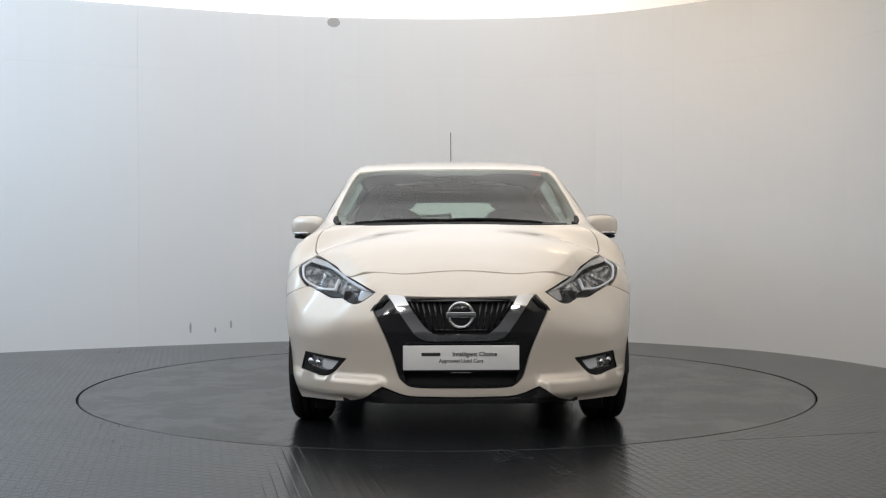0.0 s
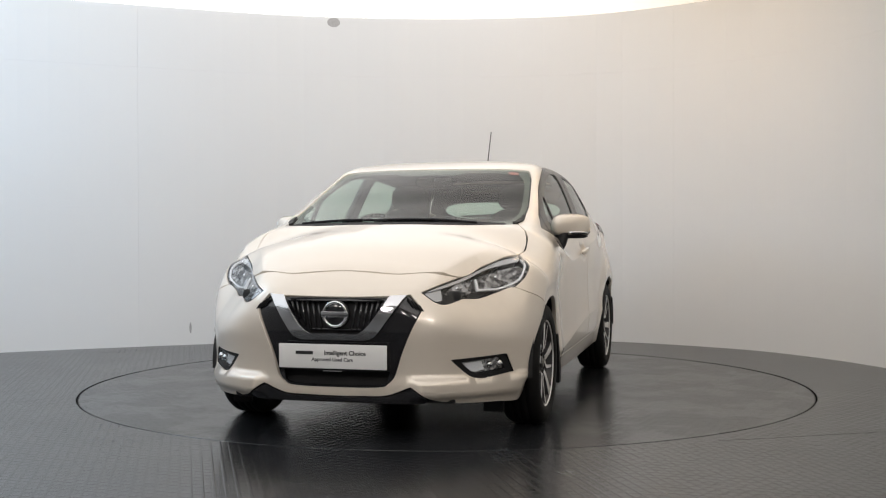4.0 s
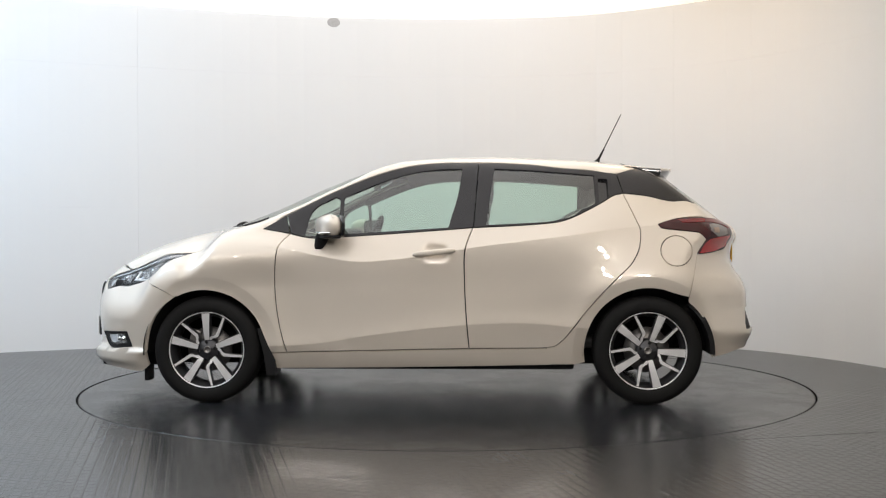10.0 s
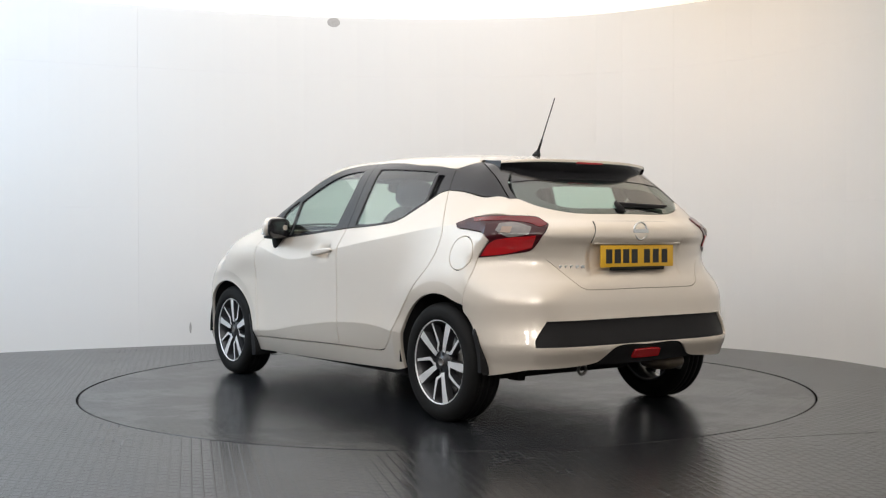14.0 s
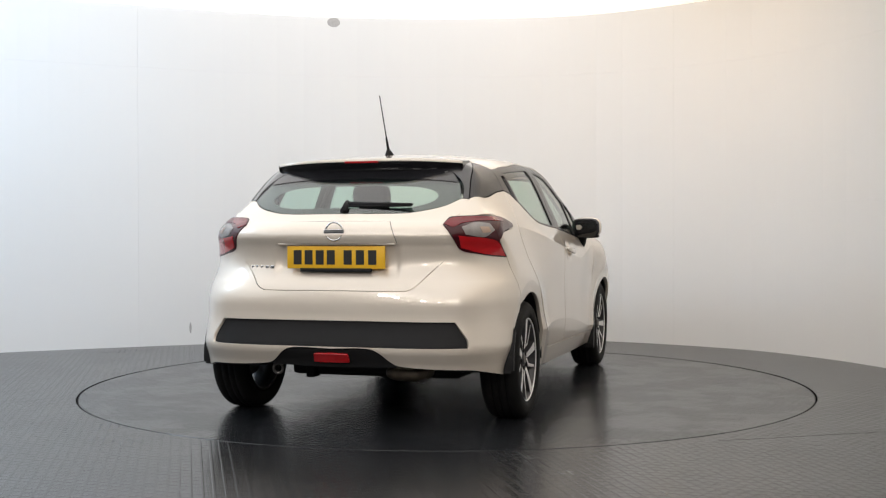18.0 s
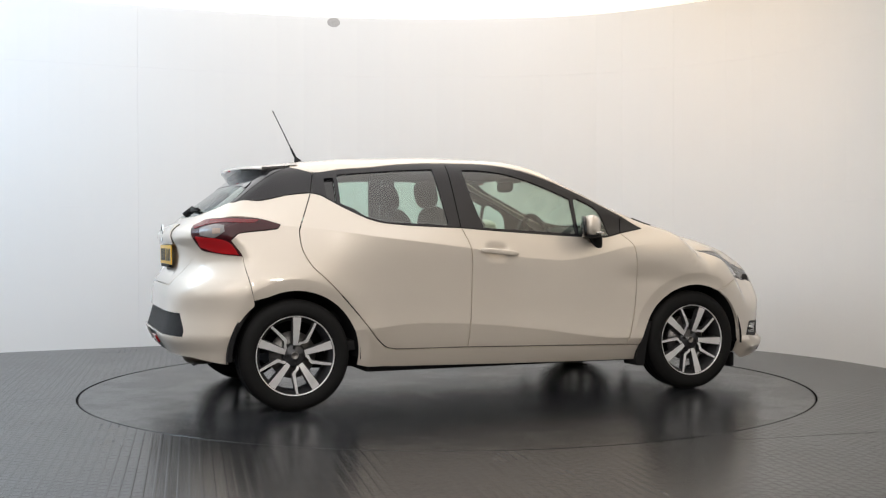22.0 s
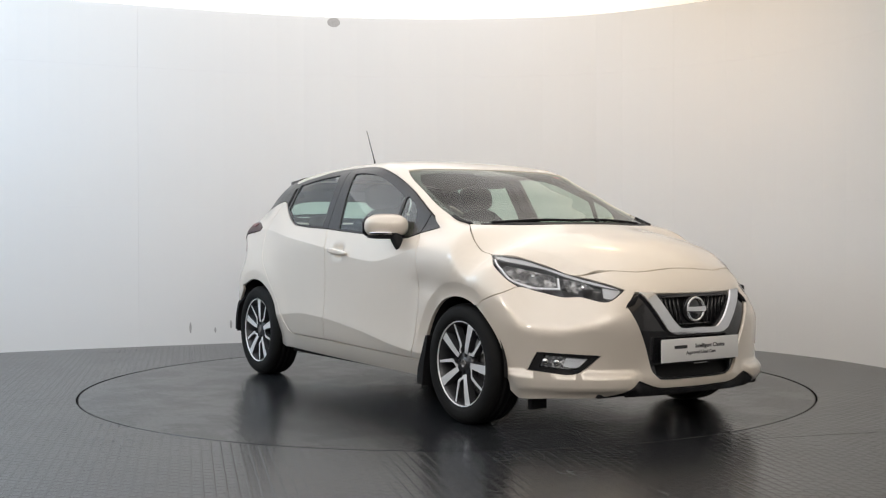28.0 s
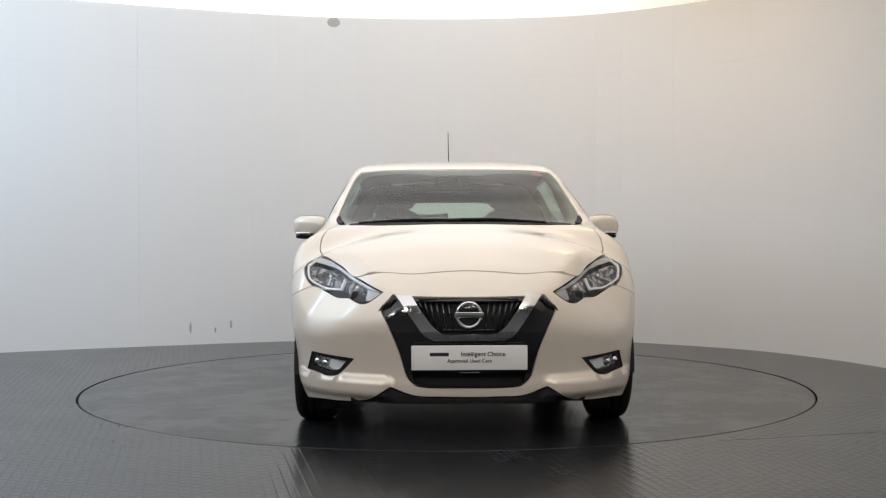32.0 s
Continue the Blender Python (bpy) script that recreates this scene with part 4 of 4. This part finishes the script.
    patch("red_bar", "r", [(-1.46, .766, 1.048), (-1.627, .655, 1.053), (-1.705, .55, 1.043), (-1.75, .53, 1.016), (-1.735, .565, 1.0), (-1.70, .60, 1.018), (-1.63, .675, 1.032), (-1.47, .766, 1.030)], RED_MID, tail, side=side, lift=.0065, gap=0, lip=.004, pitch=.02)
    # door mirror
    mirror = part("door_mirror", mirrored(blob((.545, .866, 1.016), (.066, .106, .068), 2.9, 32, lambda q: Vector((q.x * (1 - .2 * q.y / .1) - .40 * q.y + .02 * (q.z / .064) ** 2 * (q.x < 0), q.y, q.z * (1 + .10 * q.x / -.06)))), side), PAINT, car, "ivory door mirror shell")
    part("mirror_glass", mirrored(blob((.492, .866, 1.014), (.016, .099, .063), 4, 24, lambda q: Vector((q.x - .42 * q.y, q.y, q.z))), side), GLOSS_BLACK, mirror)
    part("mirror_lamp", mirrored(blob((.562, .906, .977), (.046, .055, .010), 3, 20, lambda q: Vector((q.x - .45 * q.y, q.y, q.z))), side), CHROME, mirror, "clear indicator strip")
    bm = blob((.600, .822, .928), (.036, .030, .060), 3, 20, lambda q: Vector((q.x * (1 + .25 * q.z / .05) - .35 * q.z, q.y + .25 * q.z, q.z)))
    part("mirror_foot", mirrored(bm, side), PLASTIC, mirror)
    part("mirror_underside", mirrored(blob((.545, .862, .957), (.058, .094, .014), 3, 24, lambda q: Vector((q.x - .40 * q.y, q.y, q.z))), side), PLASTIC, mirror, "black lower shell")
    # door handle
    grip = part("door_handle", mirrored(blob((-.052, .872, .866), (.122, .011, .0165), 3.2, 28, lambda q: Vector((q.x, q.y - .010 * (q.x / .122) ** 4, q.z + .012 * (q.x / -.122)))), side), PAINT, door_f if side < 0 else car)
    # mud flaps
    bm = bmesh.new()
    ends = [[bm.verts.new((x, y, z)) for x, z in ((.965, .43), (.945, .43), (.866, .25), (.858, .19), (.862, .163), (.912, .160), (.928, .28))] for y in (.70, .858)]
    bm.faces.new(ends[0][::-1])
    bm.faces.new(ends[1])
    for i in range(7):
        bm.faces.new((ends[0][i], ends[0][(i + 1) % 7], ends[1][(i + 1) % 7], ends[1][i]))
    bmesh.ops.recalc_face_normals(bm, faces=bm.faces)
    part("mud_flap", mirrored(bm, side), PLASTIC, car, smooth=False)
    bm, last = bmesh.new(), None
    for a in np.linspace(132, 182, 12):
        c, s = math.cos(radians(a)), math.sin(radians(a))
        edge = .800 + .056 * min(1, (a - 132) / 18)
        now = [bm.verts.new((RARCH[0] + r * c, y, RARCH[1] + r * s)) for r, y in ((.346, .70), (.346, edge), (.372, edge), (.372, .70))]
        for i in range(4):
            if last:
                bm.faces.new((last[i], last[(i + 1) % 4], now[(i + 1) % 4], now[i]))
        if last is None or a == 182:
            bm.faces.new(now)
        last = now
    bmesh.ops.recalc_face_normals(bm, faces=bm.faces)
    part("mud_flap", mirrored(bm, side), PLASTIC, car, smooth=False)
    patch("cowl_corner", "t", [T(1.085, .648), T(1.01, .678), T(.93, .676), T(.935, .660), T(1.0, .655), T(1.06, .63)], PLASTIC, car, side=side, lift=.007, lip=.012, gap=0, pitch=.02)
    # wheel housings and the dark shell behind the panels
    for cx, cz, r in (FARCH, RARCH):
        vs, fs = [], []
        for i, a in enumerate(np.linspace(-4, 184, 30)):
            c, s = math.cos(radians(a)), math.sin(radians(a))
            vs += [(cx + (r + .012) * c, .845 * side, cz + (r + .012) * s), (cx + (r + .012) * c, .50 * side, cz + (r + .012) * s), (cx, .50 * side, cz)]
        for i in range(29):
            fs += [(3 * i, 3 * i + 1, 3 * i + 4, 3 * i + 3), (3 * i + 1, 3 * i + 2, 3 * i + 4)]
        raw("wheel_housing", vs, fs, DARK, car, smooth=True)
    patch("inner_side", "s", [S(.90, .26), S(.92, .94), S(.6, .93), S(-.3, .985), S(-1.05, 1.02), S(-1.5, .98), S(-1.5, .68), S(-1.1, .68), S(-.9, .5), S(-.88, .24)], CABIN, car, side=side, lift=-.035, lip=.01, pitch=.08)

# tail panel details
patch("panel_joint", "r", both([(-1.81, 0, 1.031), (-1.81, .2735, 1.0290), (-1.845, .3215, .922), (-1.845, 0, .922)]), DARK, hatch, lift=.004, lip=.006, gap=0, pitch=.03)
panel = patch("plate_panel", "r", both([(-1.81, 0, 1.027), (-1.81, .272, 1.026), (-1.845, .32, .924), (-1.845, 0, .924)]), PAINT, hatch, lift=.008, lip=.014, gap=.001, pitch=.03)
bm = boxm((-1.848, 0, .919), (.02, .62, .010), .003)
part("plate_lamp_bar", bm, PAINT, hatch)


def ring_badge(parent, m, r):
    bm = lathe([(r * .80, -.003), (r * .82, .004), (r * .92, .006), (r, .002), (r, -.004), (r * .80, -.003)], 40, "z")
    box(bm, (0, 0, .003), (r * 2.15, r * .40, .008), .0015)
    bmesh.ops.transform(bm, matrix=m, verts=bm.verts)
    return part("badge", bm, CHROME, parent, "chrome ring badge with a crossbar")


FACE_F = Matrix(((0, 0, 1, 0), (1, 0, 0, 0), (0, 1, 0, 0), (0, 0, 0, 1)))
FACE_R = Matrix(((0, 0, -1, 0), (-1, 0, 0, 0), (0, 1, 0, 0), (0, 0, 0, 1)))
ring_badge(hatch, Matrix.Translation((-1.872, 0, .982)) @ FACE_R, .050)
ring_badge(bumper_f, Matrix.Translation((2.070, 0, .597)) @ FACE_F, .062)
part("badge_plate", lathe([(0, .006), (.060, .005), (.066, 0), (.066, -.02)], 40, "z"), GLOSS_BLACK, bumper_f).matrix_basis = Matrix.Translation((2.060, 0, .597)) @ FACE_F
# slanted ribs of the upper grille on each side of the badge
for k in range(6):
    for sd in (1, -1):
        y = .085 + .027 * k
        low = max(.520, .520 + (y - .155) * 1.35)
        bm = rod(bmesh.new(), (2.046, sd * (y - .012), low), (2.034, sd * (y + .012), .664), .0065, n=8)
        part("grille_bar", bm, GLOSS_BLACK, bumper_f)
for z in (.525, .668):
    part("grille_rail", boxm((2.040, 0, z), (.02, .24 if z < .6 else .46, .010), .003), GLOSS_BLACK, bumper_f)

# front plate, with its lettering; the maker's name is a bar
plate = part("front_plate", boxm((2.103, 0, .405), (.006, .528, .112), .002), PLATE_W, bumper_f, "white show plate with black lettering")
part("plate_holder", boxm((2.094, 0, .400), (.014, .50, .118), .003), PLASTIC, bumper_f)
lettering("wording", "Intelligent Choice", .0285, Matrix.Translation((2.1065, .062, .421)) @ FACE_F, INK, bumper_f)
part("wording_bar", boxm((2.1065, -.137, .4205), (.0012, .086, .0155)), INK, bumper_f, smooth=False)
lettering("wording", "Approved Used Cars", .0235, Matrix.Translation((2.1065, 0, .3905)) @ FACE_F, INK_GREY, bumper_f)
part("small_wording", boxm((2.102, 0, .338), (.001, .09, .004)), BAND, bumper_f, smooth=False)
# rear plate: its number is shown as plain bars
rplate = part("rear_plate", boxm((-1.852, 0, .853), (.006, .524, .112), .002, None), PLATE_Y, hatch, "yellow number plate")
for k, y in enumerate((.205, .145, .085, .025, -.065, -.13, -.195)):
    part("plate_bar", boxm((-1.8556, y, .853), (.0012, .043, .072)), INK, hatch, smooth=False)
part("plate_holder", boxm((-1.850, 0, .790), (.020, .38, .018), .003), PLASTIC, hatch)
for k in range(5):
    part("script_bar", boxm((-1.795 - .0075 * k, .478 - .030 * k, .803), (.006, .021, .016), .002, None), CHROME, hatch)
# fog light and diffuser
diff = patch("diffuser", "r", both([(-1.93, 0, .398), (-1.928, .235, .395), (-1.89, .325, .328), (-1.88, .325, .312), (-1.87, 0, .305)]), PLASTIC, car, lift=-.008, lip=.02, pitch=.03, label="black lower bumper panel")
patch("fog_light", "r", both([(-1.925, 0, .380), (-1.925, .088, .378), (-1.905, .094, .338), (-1.905, 0, .336)]), RED, diff, lift=.004, lip=.014, gap=0, pitch=.02, label="red rear fog light")
patch("lower_lip", "f", both([(2.09, 0, .217), (2.085, .13, .219), (2.072, .254, .225), (2.052, .360, .263), (2.03, .440, .209), (2.02, .42, .186), (2.05, .30, .186), (2.06, 0, .188)]), GLOSS_BLACK, car, lift=.0, lip=.012, pitch=.03, label="black lower front lip")

# spoiler: pale top, black underside, red brake light
def wing(y, s):
    """Spoiler top, from the roof (s = 0) to its rear edge (s = 1)."""
    x = -1.172 + s * (-.325 + .10 * (abs(y) / .5) ** 3)
    z = float(TOP_Z(x)) - .05 * (abs(y) / .6) ** 3 + .004 + .012 * s * s
    return x, y, z


def sheet_part(name, rows, material, parent, label=""):
    bm = bmesh.new()
    vv = [[bm.verts.new(p) for p in r] for r in rows]
    for a, b in zip(vv, vv[1:]):
        for i in range(len(a) - 1):
            bm.faces.new((a[i], a[i + 1], b[i + 1], b[i]))
    bmesh.ops.recalc_face_normals(bm, faces=bm.faces)
    return part(name, bm, material, parent, label)


ys = np.linspace(-.525, .525, 33)
spoiler = sheet_part("spoiler", [[wing(y, s) for y in ys] for s in np.linspace(0, 1, 9)] + [[(wing(y, 1)[0] + .004, y, wing(y, 1)[2] - .014) for y in ys]], PAINT, hatch)
sheet_part("spoiler_underside", [[(wing(y, 1)[0] + .005, y, wing(y, 1)[2] - .013) for y in ys], [(wing(y, 1)[0] + .030, y * .985, wing(y, 1)[2] - .055) for y in ys], [(wing(y, 1)[0] + .10, y * .96, wing(y, 1)[2] - .075) for y in ys], [(-1.36, y * .93, 1.325 - .03 * (y / .5) ** 2) for y in ys]], GLOSS_BLACK, spoiler, "gloss black spoiler underside")
for side in (1, -1):
    rows = []
    for s in np.linspace(.35, 1, 7):
        x, y, z = wing(.525 * side, s)
        rows.append([(x, y, z), (x, y * 1.006, z - .02), (x + .02 * s, y * 1.0, z - .06), (x + .03 * s, y * .98, z - .09), (x + .05 * s, y * .93, z - .13)])
    sheet_part("spoiler_side", rows, GLOSS_BLACK, spoiler)
part("brake_light", boxm((-1.484, 0, 1.352), (.02, .19, .014), .004), RED, spoiler, "red high brake light")
# aerial
bm = rod(bmesh.new(), (-1.045, 0, 1.415), (-1.062, 0, 1.448), .028, .010)
rod(bm, (-1.060, 0, 1.445), (-1.095, 0, 1.512), .008, .0055)
rod(bm, (-1.093, 0, 1.510), (-1.205, 0, 1.735), .0035, .0028, 10)
part("aerial", bm, PLASTIC, car, "short black roof aerial")
# rear wiper and front wipers
bm = rod(bmesh.new(), (-1.742, .0, 1.085), (-1.690, .0, 1.135), .020, .012)
rod(bm, (-1.70, -.01, 1.125), (-1.715, -.36, 1.118), .011, .006)
box(bm, (-1.705, -.17, 1.112), (.018, .36, .012), .004)
part("rear_wiper", bm, PLASTIC, hatch)
for x0, y0, x1, y1 in ((1.225, -.02, 1.125, -.55), (1.165, .46, 1.215, -.08)):
    bm, way = bmesh.new(), on_body("t", np.stack([np.linspace(x0, x1, 8), np.linspace(y0, y1, 8)], -1)) + (0, 0, .004)
    for a, b in zip(way, way[1:]):
        rod(bm, a, b, .007, n=8)
    part("wiper", bm, PLASTIC, car)
patch("cowl", "t", both([T(1.282, 0), T(1.269, .15), T(1.232, .326), T(1.175, .50), T(1.118, .605), T(1.09, .60), T(1.13, .49), T(1.19, .32), T(1.225, .15), T(1.238, 0)]), PLASTIC, car, lift=.001, lip=.01, pitch=.04)

# underside
bm = boxm((.25, 0, .245), (3.1, .98, .11), .03)
box(bm, (0, 0, .235), (1.70, 1.56, .09), .02)
box(bm, (1.80, 0, .235), (.36, 1.10, .10), .02)
box(bm, (1.75, 0, .50), (.30, 1.10, .40), .02)
box(bm, (-1.56, 0, .40), (.36, 1.10, .20), .02)
part("underbody", bm, DARK, car)
bm = rod(bmesh.new(), (-1.263, -.70, .30), (-1.263, .70, .30), .035)
part("rear_axle", bm, STEEL, car)
part("front_axle", rod(bmesh.new(), (1.263, -.70, .30), (1.263, .70, .30), .030), STEEL, car)
part("axle_bracket", boxm((-1.30, .36, .215), (.10, .05, .07), .01), DARK, car)
part("silencer", blob((-1.70, -.34, .275), (.10, .12, .045), 2.6), mat("dull_exhaust_steel", (0.16, 0.13, 0.10), 0.45, 0.8, vary=0.3, scale=30), car, "dull brown exhaust silencer")
bm = bmesh.new()
for k in range(12):
    a, b = 2 * math.pi * k / 12, 2 * math.pi * (k + 1) / 12
    rod(bm, (-1.80, .34 + .026 * math.cos(a), .285 + .026 * math.sin(a)), (-1.80, .34 + .026 * math.cos(b), .285 + .026 * math.sin(b)), .008, n=8)
part("towing_eye", bm, STEEL, car)
# ribbed clips that hang under the sills
for y in (.60, -.60):
    bm = boxm((-.50, y, .197), (.14, .03, .016), .003)
    for k in range(6):
        box(bm, (-.56 + .024 * k, y, .184), (.010, .03, .020), .002)
    part("underbody_clip", bm, PLASTIC, car)
bm = rod(bmesh.new(), (-1.68, -.40, .268), (-1.76, -.42, .250), .024)
part("exhaust_pipe", bm, STEEL, car)
for y in (.66, -.66):
    part("air_deflector", boxm((1.655, y, .155), (.03, .10, .09), .006), PLASTIC, car)

# wheels
def spoke(line, mats):
    """A spoke with a machined face on a dark body, along a line of (radius, sideways, half width, depth)."""
    bm = bmesh.new()
    v = []
    for r, t, w, o in line:
        v += [bm.verts.new(p) for p in ((r, o, t - w), (r, o, t + w), (r, o - .036, t + w * 1.3), (r, o - .036, t - w * 1.3))]
    for i in range(len(line) - 1):
        for k in range(4):
            f = bm.faces.new((v[4 * i + k], v[4 * i + (k + 1) % 4], v[4 * i + 4 + (k + 1) % 4], v[4 * i + 4 + k]))
            f.material_index = 0 if k == 0 else 1
    bm.faces.new(v[:4]).material_index = 1
    bm.faces.new(v[-4:]).material_index = 1
    bmesh.ops.recalc_face_normals(bm, faces=bm.faces)
    me = bpy.data.meshes.new("spoke")
    bm.to_mesh(me)
    bm.free()
    for k in mats:
        me.materials.append(k)
    return me


WIDE = [(.056, 0, .013, .071), (.085, 0, .0155, .076), (.15, 0, .0195, .081), (.2125, 0, .0235, .083)]
THIN = [(.058, -.016, .008, .066), (.078, -.008, .009, .0705), (.085, .003, .010, .0715), (.100, .0125, .0095, .0735), (.15, .008, .0078, .077), (.2125, 0, .0068, .080)]
WR = .308
tyre_bm = lathe([(.212, -.080), (.222, -.094), (.245, -.1005), (.272, -.1000), (.293, -.090), (.3045, -.074), (WR, -.060), (WR, -.042), (WR - .007, -.040), (WR - .007, -.034), (WR, -.032), (WR, -.008), (WR - .007, -.006), (WR - .007, .002), (WR, .004), (WR, .032), (WR - .007, .034), (WR - .007, .040), (WR, .042), (WR, .060), (.3045, .074), (.293, .090), (.288, .0925), (.286, .0945), (.272, .1000), (.245, .1005), (.222, .094), (.212, .080)], 96)
rim_bm = lathe([(.200, -.085), (.215, -.088), (.215, -.080), (.198, -.060), (.190, .0), (.196, .05), (.206, .074), (.2125, .085), (.217, .090), (.221, .088), (.221, .080), (.214, .078)], 96)
edge_bm = lathe([(.2125, .0845), (.2140, .0888), (.2172, .0912), (.2195, .0902), (.2195, .086)], 96)
meshes = {}
for key, bm, mt in (("tyre", tyre_bm, RUBBER), ("rim", rim_bm, ALLOY_DARK), ("rim_edge", edge_bm, ALLOY), ("barrel", lathe([(.212, -.06), (.196, -.055), (.1875, 0), (.193, .05), (.203, .0735)], 64), ALLOY_DARK), ("brake_disc", lathe([(.03, .012), (.130, .012), (.130, -.004), (.03, -.004)], 48), STEEL),
                    ("hub", lathe([(.0, .072), (.026, .072), (.030, .066), (.052, .064), (.066, .050), (.068, .02), (.03, .01)], 48), ALLOY_DARK), ("hub_cap", lathe([(.0, .0745), (.015, .0745), (.0165, .0765), (.0205, .0765), (.0215, .073)], 32), STEEL)):
    me = bpy.data.meshes.new(key)
    bm.to_mesh(me)
    bm.free()
    me.materials.append(mt)
    me.shade_smooth()
    meshes[key] = me
wide_me, thin_me = [spoke(line, (ALLOY, ALLOY_DARK)) for line in (WIDE, THIN)]
nut = bpy.data.meshes.new("wheel_nut")
bm = rod(bmesh.new(), (.044, .058, 0), (.044, .070, 0), .0095, .0085, 12)
bm.to_mesh(nut)
bm.free()
nut.materials.append(DARK)
spats = bpy.data.meshes.new("caliper")
bm = boxm((.10, .0, .03), (.06, .05, .11), .01)
bm.to_mesh(spats)
bm.free()
spats.materials.append(STEEL)
for cx, side, turn in ((1.2625, 1, -16), (1.2625, -1, -40), (-1.2625, 1, -40), (-1.2625, -1, -21)):
    wheel = link("wheel", None, car, "dark alloy wheel with machined spokes")
    wheel.matrix_basis = pose(cx, .757 * side, .306, 0, 0, 0 if side > 0 else 180) @ pose(0, 0, 0, 0, turn, 0)
    for key, me in meshes.items():
        link(key, me, wheel)
    for k in range(5):
        ob = link("spoke", wide_me, wheel)
        ob.matrix_basis = pose(0, 0, 0, 0, 72 * k, 0)
        ob = link("spoke", thin_me, wheel)
        ob.matrix_basis = pose(0, 0, 0, 0, 72 * k + 42, 0)
    for k in range(4):
        ob = link("wheel_nut", nut, wheel)
        ob.matrix_basis = pose(0, 0, 0, 0, 90 * k + 25, 0)
    if cx > 0:
        link("caliper", spats, wheel)

# ---- cabin ----
for y in (.37, -.37):
    seat = link("front_seat", None, car, "dark cloth seat")
    part("cushion", blob((.08, y, .52), (.27, .25, .10), 3.5), CLOTH, seat)
    bm = blob((0, 0, 0), (.085, .25, .33), 3.2, 28, lambda q: Vector((q.x, q.y * (1 - .25 * max(0, q.z) / .33), q.z)))
    bmesh.ops.transform(bm, matrix=pose(-.22, y, .82, 0, -16, 0), verts=bm.verts)
    part("backrest", bm, CLOTH, seat)
    bm = blob((0, 0, 0), (.05, .125, .085), 3.0)
    bmesh.ops.transform(bm, matrix=pose(-.335, y, 1.215, 0, -12, 0), verts=bm.verts)
    part("headrest", bm, CLOTH, seat)
bench = link("rear_seat", None, car, "dark cloth bench")
part("cushion", blob((-.80, 0, .52), (.25, .60, .10), 4), CLOTH, bench)
bm = blob((0, 0, 0), (.09, .60, .27), 4)
bmesh.ops.transform(bm, matrix=pose(-1.10, 0, .78, 0, -18, 0), verts=bm.verts)
part("backrest", bm, CLOTH, bench)
for y in (.36, -.36, 0):
    part("headrest", blob((-1.19, y, 1.06 if y else 1.03), (.045, .12, .055), 3), CLOTH, bench)
dash = part("dashboard", blob((.80, 0, .84), (.28, .70, .13), 4, 32), CABIN, car)
part("instrument_hood", blob((.62, -.37, .965), (.12, .19, .05), 2.6), CABIN, dash)
bm = bmesh.new()
for k in range(36):
    a, b = 2 * math.pi * k / 36, 2 * math.pi * (k + 1) / 36
    rod(bm, (0, .18 * math.cos(a), .18 * math.sin(a)), (0, .18 * math.cos(b), .18 * math.sin(b)), .015, n=10)
box(bm, (0, 0, 0), (.03, .34, .05), .01)
box(bm, (0, 0, -.08), (.03, .05, .17), .01)
bmesh.ops.transform(bm, matrix=pose(.44, -.37, .92, 0, -22, 0), verts=bm.verts)
part("steering_wheel", bm, CABIN, car)
bm = blob((.36, 0, 1.285), (.018, .12, .036), 3)
rod(bm, (.37, 0, 1.295), (.40, 0, 1.335), .012)
part("rear_view_mirror", bm, CABIN, car)
patch("sticker", "t", [T(.365, .525), T(.40, .53), T(.405, .47), T(.37, .465)], RED_STICKER, windscreen, lift=-.005, lip=.001, gap=0, pitch=.02, label="small red windscreen sticker")
part("camera_housing", blob((.385, 0, 1.328), (.055, .13, .020), 3), CABIN, car)
patch("headlining", .8, both([T(-1.18, 0), T(-1.18, .45)] + [S(-1.08, 1.30), S(-.6, 1.355), S(-.1, 1.365), S(.2, 1.32)] + [T(.24, .50), T(.33, .36), T(.375, .19), T(.385, 0)]), LINER, car, lift=-.03, lip=.004, pitch=.08)
for side in (1, -1):
    patch("pillar_lining", .8, [S(-1.10, 1.325), S(-1.13, 1.15), S(-1.25, 1.02), S(-1.5, 1.02), (-1.585, .58, 1.12), (-1.46, .535, 1.235), (-1.27, .49, 1.34)], LINER, car, side=side, lift=-.03, lip=.004, pitch=.06)
part("parcel_shelf", boxm((-1.40, 0, .985), (.42, 1.16, .02), .006), CABIN, car)
part("boot_floor", boxm((-1.45, 0, .55), (.5, 1.1, .3), .02), CABIN, car)
part("cabin_floor", boxm((.0, 0, .34), (2.0, 1.45, .06), .01), CABIN, car)
part("bulkhead", boxm((1.02, 0, .66), (.10, 1.36, .62), .02), CABIN, car)


# ---- motion of the turntable and the car on it ----
AXLE = Vector((-0.0796, -0.0473, 0))
TURN = ((0, -.53), (1, -.53), (1.5, -.53), (2, -.31), (2.5, 1.26), (3, 4.41), (3.5, 9.29))


def motions():
    """The plate turns clockwise, seen from above, at 12.97 degrees a second; it starts and stops softly."""
    rows = list(TURN)
    for k in range(49):
        t = 5.5 + .5 * k
        rows.append((t, 34.7 + 12.968 * (t - 5.5) + DRIFT(t)))
    rows += [(30, 351.5), (30.5, 355.4), (31, 357.69), (31.5, 358.4), (32, 358.47)]
    for thing, off in ((car, AXLE), (turntable, Vector())):
        walk(thing, [(t, Matrix.Rotation(radians(-90 - a), 4, "Z") @ Matrix.Translation(-off)) for t, a in rows])


DRIFT = curve((5.5, 0), (9, -.35), (12, -.7), (16.5, -.1), (19, -.3), (21, .2), (24, .9), (25.5, .6), (27.5, .1), (29.5, 0))
motions()
